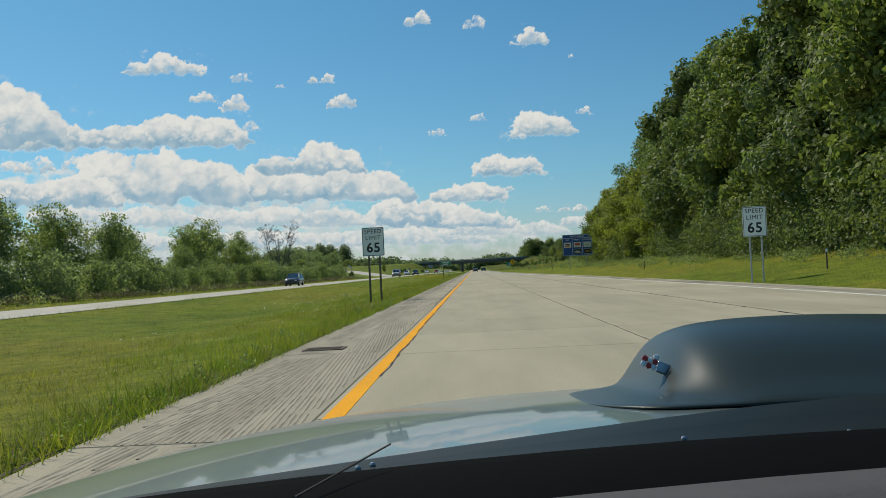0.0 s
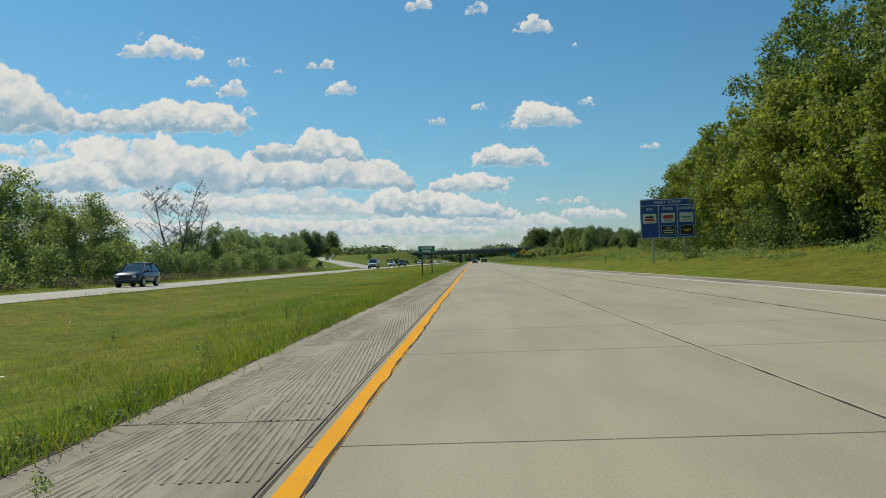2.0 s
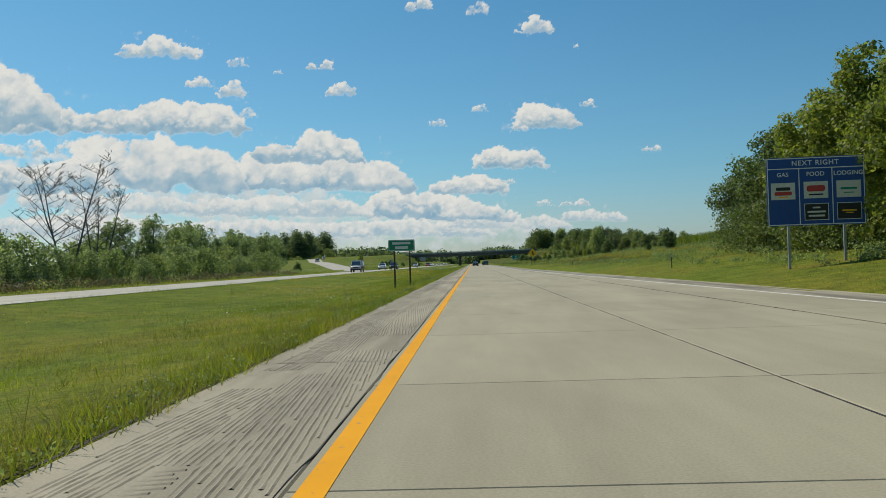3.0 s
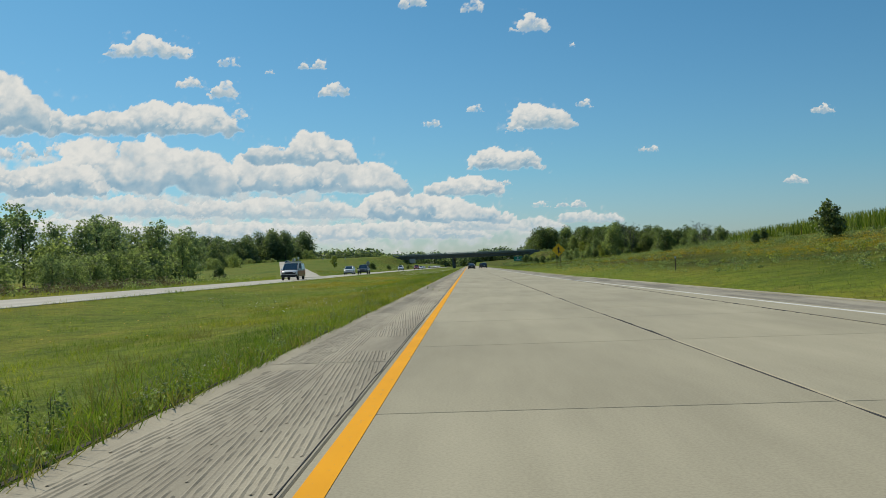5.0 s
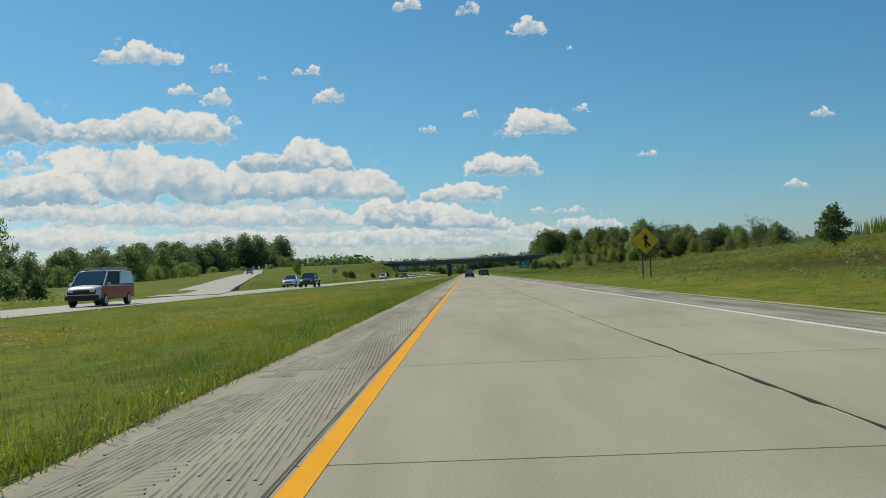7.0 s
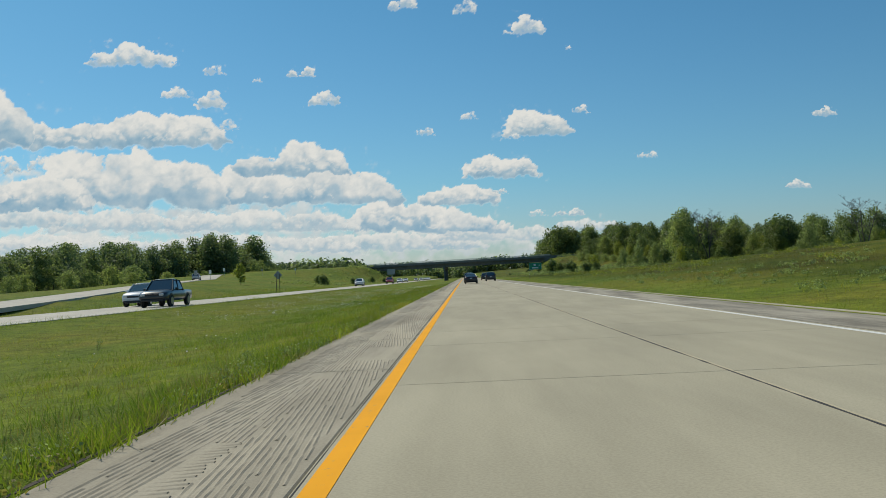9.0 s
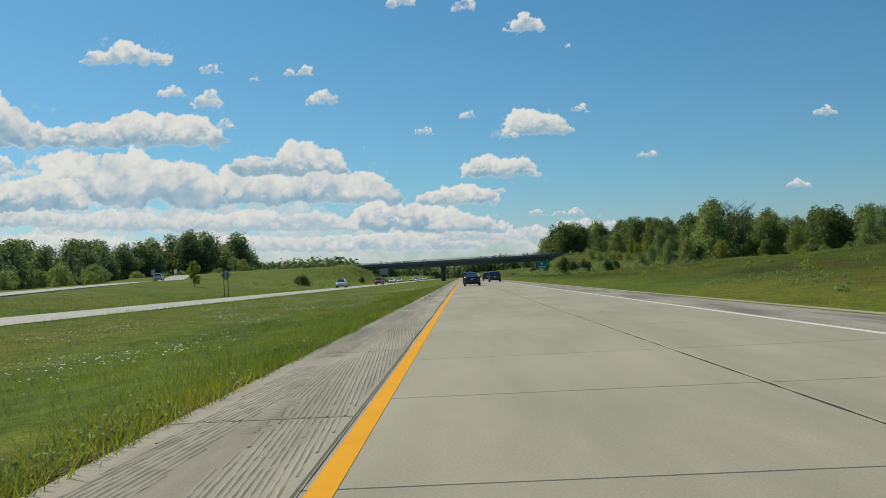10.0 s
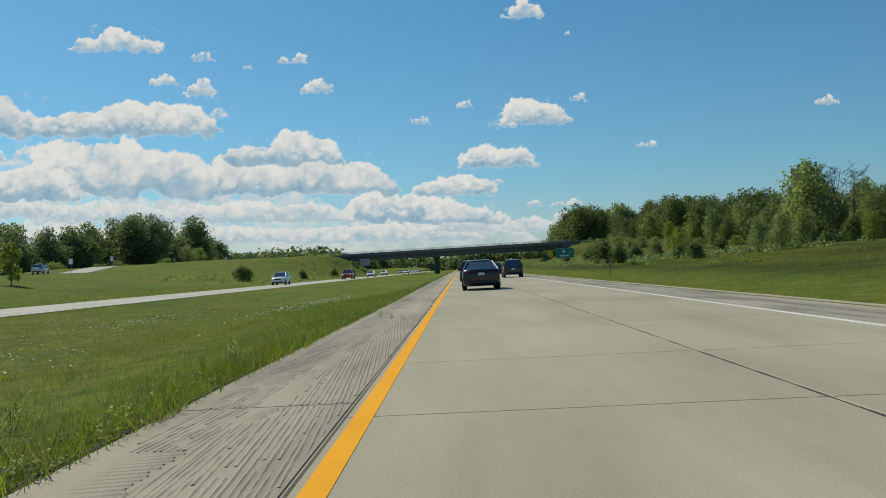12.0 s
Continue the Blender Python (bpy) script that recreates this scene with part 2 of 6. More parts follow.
def land(x, y):
    """Height of the ground."""
    right = lerp_table(y, EDGE_R)
    n = noise.noise((x * 0.03, y * 0.03, 0.3)) + 0.5 * noise.noise((x * 0.09, y * 0.09, 4.1))
    far = smooth(700, 1500, y)
    if x > right:
        d = x - right
        s = lerp_table(y, [(0, 0.14), (150, 0.13), (220, 0.112), (300, 0.098), (370, 0.080), (420, 0.056), (470, 0.050), (530, 0.058), (620, 0.075), (700, 0.06)])
        z = s * d if d < 40 else s * 40 + (d - 40) * s * 0.35
        z = min(z, 14) + 0.25 * n * smooth(0, 10, d)
        bank = smooth(lerp_table(y, [(540, 44), (BRIDGE_Y - 8, 24), (BRIDGE_Y + 8, 24), (780, 44)]), lerp_table(y, [(540, 70), (BRIDGE_Y, 37), (780, 70)]), x) * smooth(520, 640, y) * (1 - smooth(690, 800, y))
        return z * (1 - bank) + max(z, 7.5) * bank + far * 6
    if x > LEFT_EDGE:
        return 0.0
    if x > OPP_NEAR:
        u = (x - OPP_NEAR) / (LEFT_EDGE - OPP_NEAR)
        return -0.42 * math.sin(math.pi * u) ** 1.0 + 0.05 * n * math.sin(math.pi * u)
    if x > OPP_FAR:
        return 0.0
    d = OPP_FAR - x
    rz = ramp_z(y)
    rx = OPP_FAR - ramp_x(min(max(y, 285), 560)) - 0.5 * max(0, y - 560)
    if y < 285:
        z = 0.02 * min(d, 30)
    elif y < 640:
        z = rz * smooth(2, max(rx - 3, 6), d) * (1 - 0.4 * smooth(rx + 8, rx + 45, d))
    else:
        z = rz * smooth(2, 17, d) * (1 - 0.6 * smooth(640, 760, y))
    return z + 0.2 * n * smooth(3, 20, d) * (0 if 285 < y < 640 and abs(d - rx) < 8 else 1) + far * 4


def ground_sheet():
    xs = [-5000, -3000, -1800, -1100, -700, -480, -360, -280, -230, -190, -160, -140]
    xs += list(np.arange(-125, -30, 3.0)) + list(np.arange(-30, -26.5, 1.2)) + [OPP_FAR, OPP_FAR + 0.3, -22.0] + [OPP_NEAR - 0.3, OPP_NEAR] + list(np.arange(-17, -2.8, 1.3)) + [LEFT_EDGE, LEFT_EDGE + 0.03, -1.0, 3.0, 7.0]
    xs += list(np.arange(8.0, 30, 1.0)) + list(np.arange(31, 80, 3.0)) + [85, 95, 110, 130, 160, 200, 260, 350, 500, 800, 1300, 2500, 5000]
    ys = [-400, -150, -60, -20] + list(np.arange(0, 800, 4.0)) + list(np.arange(800, 1500, 25.0)) + [1600, 1900, 2400, 3200, 4900]
    verts = []
    for y in ys:
        for x in xs:
            z = land(x, y)
            verts.append((x, y, z - (0.06 if LEFT_EDGE < x < lerp_table(y, EDGE_R) - 0.3 or OPP_FAR < x < OPP_NEAR - 0.2 else 0.0)))
    w = len(xs)
    faces = [(j * w + i, j * w + i + 1, (j + 1) * w + i + 1, (j + 1) * w + i) for j in range(len(ys) - 1) for i in range(w - 1)]
    me = mesh_from("ground", verts, faces, M_GRASS)
    for p in me.polygons:
        p.use_smooth = True
    return tagged(new("ground", me), "sunlit green and yellowish roadside grass, unmown", "grass", kind="structure")


ground = ground_sheet()


def strip(name, left, right, y0, y1, z0, z1, mat, step=20.0):
    """A slab between two edge lines given as functions of y."""
    ys = list(np.arange(y0, y1, step)) + [y1]
    v, f = [], []
    for y in ys:
        a0, b0 = left(y), right(y)
        zt = z1(y) if callable(z1) else z1
        v += [(a0, y, zt - (z1 - z0 if not callable(z1) else 0.3)), (a0, y, zt), (b0, y, zt), (b0, y, zt - (z1 - z0 if not callable(z1) else 0.3))]
    for i in range(len(ys) - 1):
        k = i * 4
        for j in range(3):
            f.append((k + j, k + 4 + j, k + 5 + j, k + 1 + j))
    f += [(0, 1, 2, 3), (len(v) - 1, len(v) - 2, len(v) - 3, len(v) - 4)]
    me = mesh_from(name, v, f, mat)
    return me


# ---- trees ----
def crown_points(rng, lobes, n, size, droop=0.0):
    """n leaf sprays on the lobes (cx, cy, cz, rx, ry, rz)."""
    L = np.array(lobes)
    w = (L[:, 3] * L[:, 4] + L[:, 3] * L[:, 5] * 2) ** 0.9
    pick = rng.choice(len(L), n, p=w / w.sum())
    d = rng.normal(size=(n, 3))
    d /= np.linalg.norm(d, axis=1)[:, None]
    r = np.where(rng.random(n) < 0.75, rng.uniform(0.82, 1.08, n), rng.uniform(0.35, 0.85, n))
    c = L[pick, :3] + d * L[pick, 3:] * r[:, None]
    c += rng.normal(size=(n, 3)) * size * 0.35
    nrm = d * 1.0 + rng.normal(size=(n, 3)) * 0.42 + np.array([0, 0, 0.22])
    nrm /= np.linalg.norm(nrm, axis=1)[:, None]
    t = np.cross(nrm, rng.normal(size=(n, 3)))
    t /= np.linalg.norm(t, axis=1)[:, None]
    b = np.cross(nrm, t)
    s = size * rng.uniform(0.55, 1.3, n)[:, None]
    q = np.stack([c - t * s * 0.62, c - b * s * 0.42 + nrm * s * 0.1, c + t * s * 0.62, c + b * s * 0.42 - nrm * s * 0.12], axis=1)
    q[:, 2, 2] -= droop * s[:, 0]
    return q


def limbs(bm, rng, base, top, r, spread, count, levels):
    """A tapered trunk from base to top with branches that fork."""
    base, top = Vector(base), Vector(top)
    prev, steps = base, 5 if r > 0.045 else 2
    pts = [base]
    for i in range(1, steps + 1):
        p = base.lerp(top, i / steps) + Vector((rng.normal() * r * 0.6, rng.normal() * r * 0.6, 0))
        tube(bm, prev, p, r * (1 - 0.8 * (i - 1) / steps), r * (1 - 0.8 * i / steps), 7 if r > 0.1 else 4)
        prev = p
        pts.append(p)
    if levels:
        ln = (top - base).length
        for k in range(count):
            u = rng.uniform(0.28, 0.98)
            i = min(steps - 1, int(u * steps))
            p = pts[i].lerp(pts[i + 1], u * steps - i)
            ang = rng.uniform(0, 2 * math.pi)
            up = rng.uniform(0.35, 1.1)
            d = Vector((math.cos(ang), math.sin(ang), up)).normalized() * ln * spread * (1.15 - u * 0.7) * rng.uniform(0.7, 1.15)
            limbs(bm, rng, p, p + d, max(0.017, r * (1 - 0.8 * u) * 0.55), spread * 0.9, max(2, int(count * 0.6)), levels - 1)


def broadleaf(seed, height, width, leaves, size, mat, bark=M_BARK, low=0.12, ragged=1.0, name="tree", label="", category="tree", group="", trunk=True, lump=1.0):
    """A tapered trunk with limbs under a lobed crown of leaf sprays with gaps."""
    rng = np.random.default_rng(seed)
    t = thing(name, pose(0, 0, 0), label, category, group)
    if trunk:
        bm = bmesh.new()
        limbs(bm, rng, (0, 0, -0.3), (rng.normal() * 0.3, rng.normal() * 0.3, height * 0.86), max(0.06, height * 0.017), 0.27, 9, 1)
        part("trunk", bm, bark, t)
    lobes = []
    nl = 16
    for i in range(nl):
        u = (i + 0.5) / nl
        zc = height * (low + (0.93 - low) * u)
        prof = math.sin(math.pi * min(1, 0.22 + 0.74 * u)) ** 0.8
        for j in range(2 if 0.1 < u < 0.85 else 1):
            ang = rng.uniform(0, 2 * math.pi)
            rr = width / 2 * prof * rng.uniform(0.15, 0.72) * ragged
            s = width * 0.5 * (0.30 + 0.28 * prof) * rng.uniform(0.6, 1.15)
            lobes.append((rr * math.cos(ang), rr * math.sin(ang), zc, s, s, s * rng.uniform(0.65, 0.95)))
    # smaller clumps on each lobe, so that the crown shows lit heads and dark gaps
    clumps = []
    for cx, cy, cz, s, _, sz in lobes:
        for k in range(9):
            d = rng.normal(size=3) + np.array([0, 0, 0.25])
            d /= np.linalg.norm(d)
            r = s * rng.uniform(0.26, 0.46) * lump
            clumps.append((cx + d[0] * s * 0.72, cy + d[1] * s * 0.72, cz + d[2] * sz * 0.72, r, r, r * 0.8))
    q = crown_points(rng, clumps, leaves, size)
    q[:, :, 2] = np.maximum(q[:, :, 2], 0.03)
    child("crown", quads_mesh("crown", q, mat), t)
    return t


def scatter(src, spots):
    """The first spot takes the thing itself, the others copies; spots: x, y, scale, turn."""
    out = []
    for i, (x, y, s, turn) in enumerate(spots):
        m = pose(x, y, land(x, y) - 0.05, 0, 0, turn) @ Matrix.Scale(s, 4)
        if i == 0:
            src.matrix_basis = m
            out.append(src)
        else:
            ob = copy_thing(src, pose(0, 0, 0))
            ob.matrix_basis = m
            out.append(ob)
    return out



# ---- trees and bushes ----
rng = np.random.default_rng(11)
G_FOREST, G_FAR, G_HILL = "forest at the roadside", "trees beyond the other roadway", "trees on the hillside"
oak = broadleaf(1, 21, 11, 24000, 0.33, M_LEAF, low=0.08, name="oak_tree", label="tall dense green broadleaf tree at the forest edge", group=G_FOREST)
oakd = broadleaf(2, 21, 10, 24000, 0.33, M_LEAFD, low=0.06, name="oak_tree", label="tall dark green broadleaf tree in the forest", group=G_FOREST)
elm = broadleaf(3, 19, 8.5, 12500, 0.26, M_LEAF, low=0.16, ragged=1.25, name="elm_tree", label="tall thin-crowned tree with sky gaps at the forest edge", group=G_FOREST)
box_elder = broadleaf(4, 11.5, 8, 20000, 0.24, M_LEAFY, low=0.05, name="box_elder", label="yellow-green leafy tree at the forest edge", group=G_FOREST)
shrub = broadleaf(6, 3.4, 4.4, 2000, 0.185, M_LEAFH, low=0.06, name="shrub", label="rounded olive green roadside shrub", category="bush", group=G_FAR)
shrubg = broadleaf(7, 3.6, 4.0, 2000, 0.185, M_LEAFG, low=0.06, name="shrub", label="grey-green roadside shrub beyond the road", category="bush", group=G_FAR)
tl = broadleaf(8, 10, 7.5, 9500, 0.19, M_LEAFH, low=0.12, ragged=1.1, name="broadleaf_tree", label="green broadleaf tree beyond the other roadway", group=G_FAR)
tp = broadleaf(9, 8, 4.2, 3800, 0.20, M_LEAFG, low=0.10, ragged=1.25, name="poplar_tree", label="slender grey-green poplar beyond the other roadway", group=G_FAR)
td = broadleaf(10, 15, 14, 3600, 0.66, M_LEAFW, low=0.05, name="broadleaf_tree", label="dark rounded tree in a distant wood", group="distant wood", lump=1.55)
th = broadleaf(12, 12, 8.5, 2700, 0.42, M_LEAFH, low=0.05, name="broadleaf_tree", label="green broadleaf tree on the hillside", group=G_HILL, lump=1.55)
thd = broadleaf(13, 12, 9, 2600, 0.46, M_LEAFD, low=0.05, name="broadleaf_tree", label="dark green broadleaf tree on the hillside", group=G_HILL, lump=1.55)
thy = broadleaf(14, 8, 5.2, 1700, 0.34, M_LEAFY, low=0.05, name="young_tree", label="young yellow-green tree on the hillside", group=G_HILL, lump=1.55)

spots = {"oak": [], "oakd": [], "elm": [], "thd": [], "th": [], "thy": []}
for i in range(21):
    y = 36 + 70 * (i / 21) + rng.normal() * 1.2
    row = i % 2
    kind = ("oak", "oakd", "oak", "oakd", "oakd")[i % 5]
    spots[kind].append((22.2 + row * 7.0 + rng.normal() * 0.8 + (0.6 * smooth(75, 100, y)), y, rng.uniform(0.82, 1.08) * (1.08 if row else 0.95) * (1 - 0.05 * smooth(88, 108, y)), rng.uniform(0, 360)))
for y in (106, 112, 119, 127, 134):
    spots["elm"].append((26 + rng.normal() * 0.6, y, rng.uniform(0.9, 1.05), rng.uniform(0, 360)))
scatter(oak, spots["oak"])
scatter(oakd, spots["oakd"])
scatter(elm, spots["elm"])
scatter(box_elder, [(21.4, 104, 0.82, 40), (20.8, 110, 0.92, 200)] + [(20.6 + rng.normal() * 0.6, 116 + i * 5.2, rng.uniform(0.8, 1.05) * (1 - 0.025 * i), rng.uniform(0, 360)) for i in range(7)] + [(25 + rng.normal(), 126 + i * 7, rng.uniform(0.85, 0.95) * (1 - 0.07 * i), rng.uniform(0, 360)) for i in range(4)])
edge = broadleaf(19, 10, 7.5, 11000, 0.22, M_LEAFD, low=0.06, name="oak_tree", label="dark leafy tree at the end of the forest", group=G_FOREST)
scatter(edge, [(21.5, 154, 0.86, 10), (24.5, 160, 0.92, 80), (20.3, 150, 0.62, 150), (28, 150, 0.98, 200), (23, 166, 0.75, 300)])

# bushes and trees beyond the other roadway
sp, sg, st, spp = [], [], [], []
for i in range(55):
    y = 24 + i * 4.3 + rng.normal() * 1.2
    (sp if rng.random() < 0.55 else sg).append((-32.5 - rng.random() * 3.5 - (2.5 if y > 225 else 0), y, rng.uniform(0.7, 1.25), rng.uniform(0, 360)))
for i in range(28):
    y = 30 + i * 8.6 + rng.normal() * 2
    sp.append((-38.5 - rng.random() * 4, y, rng.uniform(1.1, 1.6), rng.uniform(0, 360)))
for x, y, s in ((-37, 62, 0.75), (-38, 72, 0.9), (-39, 86, 0.95), (-37.5, 95, 0.9), (-40, 104, 0.8), (-36, 113, 0.6), (-40, 129, 0.95), (-41, 137, 1.1), (-44, 80, 0.9), (-45, 118, 0.9), (-41, 145, 0.95), (-36.5, 140, 0.75), (-38, 151, 0.95), (-46, 98, 0.85), (-38, 40, 0.9), (-40, 50, 0.85), (-44, 215, 0.6), (-42, 188, 0.55)):
    st.append((x, y, s, rng.uniform(0, 360)))
for y in (190, 196, 205, 211, 217, 221, 226, 230, 236, 240, 244, 248, 252, 256, 260, 264, 268, 272, 277, 282, 287):
    spp.append((-39.5 - rng.random() * 6, y, rng.uniform(0.85, 1.12), rng.uniform(0, 360)))
scatter(shrub, sp)
scatter(shrubg, sg)
scatter(tl, st)
scatter(tp, spp)

# woods along the skyline on the left
wd = []
for i in range(88):
    y = 425 + i * 4.35 + rng.normal() * 4
    wd.append((-104 - rng.random() * 30 + 8 * math.sin(y * 0.03), y, lerp_table(y, [(420, 0.62), (520, 0.78), (620, 1.08), (760, 1.1)]) * rng.uniform(0.75, 1.1), rng.uniform(0, 360)))
wd += [(-104 + 2.6 * i + rng.normal() * 2, rng.uniform(785, 840), rng.uniform(0.45, 0.7), rng.uniform(0, 360)) for i in range(14)]
scatter(td, wd)

# woods on the hillside on the right
for i in range(110):
    u = rng.random()
    y = 432 + 213 * u + rng.normal() * 3
    front = lerp_table(y, [(430, 72), (470, 68), (500, 63), (540, 59), (600, 51), (645, 43)])
    x = front + abs(rng.normal()) * 16
    x = min(x, 0.345 * (y - 205) + rng.uniform(-6, 0))
    deep = x - front > 7
    kind = "thd" if (deep and rng.random() < 0.35) or y > 610 else ("th" if rng.random() < 0.55 else "thy")
    s = rng.uniform(0.75, 1.1) * (1.05 if deep else 0.72) * lerp_table(y, [(430, 0.62), (480, 0.72), (520, 0.9)])
    spots[kind].append((x, y, s, rng.uniform(0, 360)))
for x, y, s in ((56, 500, 1.12), (59, 508, 1.15), (54, 494, 0.95)):
    spots["th"].append((x, y, s, rng.uniform(0, 360)))
for i in range(40):
    yy = rng.uniform(470, 650)
    spots["thd"].append((min(lerp_table(yy, [(470, 66), (540, 55), (650, 50)]) + rng.uniform(4, 30), 0.345 * (yy - 205)), yy, rng.uniform(0.85, 1.1) * lerp_table(yy, [(470, 0.6), (530, 0.95)]), rng.uniform(0, 360)))
spots["th"] += [(36, 455, 0.36, 20), (32.5, 452, 0.32, 70), (41, 462, 0.4, 0)]
spots["thy"] += [(30.8, 482, 0.5, 10), (44, 450, 0.45, 40)]
# the wood goes on beyond the overpass
for i in range(34):
    yy = rng.uniform(676, 780)
    spots["thd" if i % 3 else "th"].append((lerp_table(yy, [(676, 41), (700, 39), (780, 38)]) + abs(rng.normal()) * 14, yy, rng.uniform(1.0, 1.3), rng.uniform(0, 360)))
scatter(thd, spots["thd"])
scatter(th, spots["th"])
scatter(thy, spots["thy"])

hb = broadleaf(15, 2.6, 3.0, 1500, 0.22, M_LEAFD, low=0.04, name="shrub", label="dark rounded bush on the grassy bank", category="bush", group="bushes on the bank")
scatter(hb, [(23.4, 507, 1.35, 0), (25.5, 498, 0.85, 40), (28, 500, 0.9, 90), (37.8, 486, 0.95, 120), (44.2, 467, 1.3, 200), (53.3, 455, 1.1, 250), (40.5, 470, 0.8, 15), (33, 492, 0.7, 66), (30.5, 478, 0.7, 33), (47, 462, 1.25, 70), (36, 520, 1.0, 300), (24, 446, 0.7, 5), (24.6, 481, 0.9, 25), (23, 486, 1.0, 45), (21.5, 490, 1.4, 65), (28, 470, 0.7, 85), (38, 448, 0.6, 105), (31, 530, 1.1, 12), (27, 545, 1.0, 45), (24, 560, 0.9, 99),
             (-38.3, 512, 1.1, 10), (-41, 520, 0.9, 50), (-36, 560, 0.8, 0), (-33, 590, 0.9, 70), (-45, 545, 0.8, 10), (-31, 615, 0.7, 120), (-40, 268, 1.2, 20), (-38, 285, 0.9, 110), (-46, 296, 1.0, 60)])
lone = broadleaf(16, 3.6, 2.9, 2400, 0.20, M_LEAFD, low=0.14, name="young_tree", label="small dark tree standing alone on the slope")
scatter(lone, [(27.0, 272.5, 0.9, 0), (27.0, 216, 0.88, 120), (29, 240, 0.35, 30), (33, 250, 0.42, 60)])
ytree = broadleaf(17, 4.3, 2.0, 1500, 0.20, M_LEAFY, low=0.14, ragged=1.3, name="young_tree", label="young yellowing tree alone on the grass bank")
scatter(ytree, [(-42.7, 437.5, 1.0, 0)])


def bare_tree(seed, height, label):
    r_ = np.random.default_rng(seed)
    t = thing("bare_tree", pose(0, 0, 0), label, "tree", "bare trees")
    bm = bmesh.new()
    for k in range(3):
        a0 = k * 2.1 + r_.random()
        limbs(bm, r_, (0.1 * math.cos(a0), 0.1 * math.sin(a0), -0.2), (height * 0.26 * math.cos(a0), height * 0.26 * math.sin(a0), height * r_.uniform(0.75, 0.95)), height * 0.0105, 0.44, 13, 3)
    part("trunk", bm, M_BARKG, t)
    return t


scatter(bare_tree(21, 9.5, "leafless grey tree with fine spreading twigs"), [(-35.6, 167, 1.3, 0), (-37.5, 178, 1.15, 220), (-42, 199, 0.6, 20), (60, 503, 1.55, 50), (62, 497, 1.4, 10), (72, 430, 1.1, 80), (66, 540, 1.25, 150), (-45, 147, 0.8, 300)])

# undergrowth in front of the skyline woods
fringe = copy_thing(shrub, pose(0, 0, 0))
tagged(fringe, "rounded olive bush at the foot of a wood", group="bushes before the wood")
scatter(fringe, [(-94 - rng.random() * 10 + 8 * math.sin(yy * 0.03), yy, rng.uniform(1.0, 1.7), rng.uniform(0, 360)) for yy in np.arange(430, 800, 13.0)] + [(lerp_table(yy, [(430, 68), (470, 64), (500, 59), (540, 55), (645, 42)]) + rng.normal() * 2.5, yy, rng.uniform(0.4, 0.95), rng.uniform(0, 360)) for yy in np.arange(436, 645, 9.0)])

# dark leaf colour chosen to stand for the shade at the forest's foot
under = broadleaf(18, 4.6, 5.6, 3600, 0.16, M_LEAFD, low=0.04, name="shrub", label="leafy undergrowth shrub under the forest edge", category="bush", group="undergrowth at the forest")
scatter(under, [(19.6 + rng.normal() * 0.6 + 1.5 * smooth(80, 100, yy) * (1 - smooth(108, 116, yy)), yy, rng.uniform(0.65, 1.0), rng.uniform(0, 360)) for yy in np.arange(40, 158, 3.9)] + [(25 + rng.normal() * 1.2, yy, rng.uniform(1.0, 1.4), rng.uniform(0, 360)) for yy in np.arange(42, 158, 6.0)])

# far woods that close the view
q = []
for i in range(760):
    x = rng.uniform(-520, 460)
    y = 1150 + rng.uniform(0, 110) + abs(x) * 0.12
    if i > 520:
        x, y = rng.uniform(-330, -75), rng.uniform(860, 960)
    h = rng.uniform(9, 15)
    lob = [(x + rng.normal() * 2, y, land(x, y) + h * k, h * 0.42, h * 0.42, h * 0.3) for k in (0.25, 0.5, 0.72)]
    q.append(crown_points(rng, lob, 190, 2.1))
tagged(new("far_woods", quads_mesh("far_woods", np.concatenate(q), M_LEAFW)), "dark distant belt of woodland closing the valley", "woodland", kind="stuff")

# ---- clouds, far behind everything ----
def cloud_mat():
    """Soft white glowing vapour: cover sets thickness, light the sun and shade painted in."""
    m = bpy.data.materials.new("cloud")
    m.use_nodes = True
    nt = m.node_tree
    nt.nodes.clear()
    L = nt.links.new
    cover, light = nt.nodes.new("ShaderNodeAttribute"), nt.nodes.new("ShaderNodeAttribute")
    cover.attribute_name, light.attribute_name = "cover", "light"
    grain = noise_tex(nt, world_pos(nt), 0.05, 4, 0.6)
    c = ramp(nt, light.outputs["Fac"], [(0.0, (0.22, 0.38, 0.50)), (0.35, (0.37, 0.49, 0.56)), (0.62, (0.55, 0.60, 0.61)), (0.90, (0.73, 0.73, 0.69))])
    c = mix(nt, 0.5, c, ramp(nt, grain, [(0.3, (0.93, 0.94, 0.95)), (0.7, (1.06, 1.05, 1.04))]), "MULTIPLY")
    em = nt.nodes.new("ShaderNodeEmission")
    L(c, em.inputs[0])
    ms = nt.nodes.new("ShaderNodeMixShader")
    L(cover.outputs["Fac"], ms.inputs[0])
    L(nt.nodes.new("ShaderNodeBsdfTransparent").outputs[0], ms.inputs[1])
    L(em.outputs[0], ms.inputs[2])
    L(ms.outputs[0], nt.nodes.new("ShaderNodeOutputMaterial").inputs[0])
    return m


M_CLOUD = cloud_mat()
LATTICE = np.random.default_rng(5).random((128, 128))


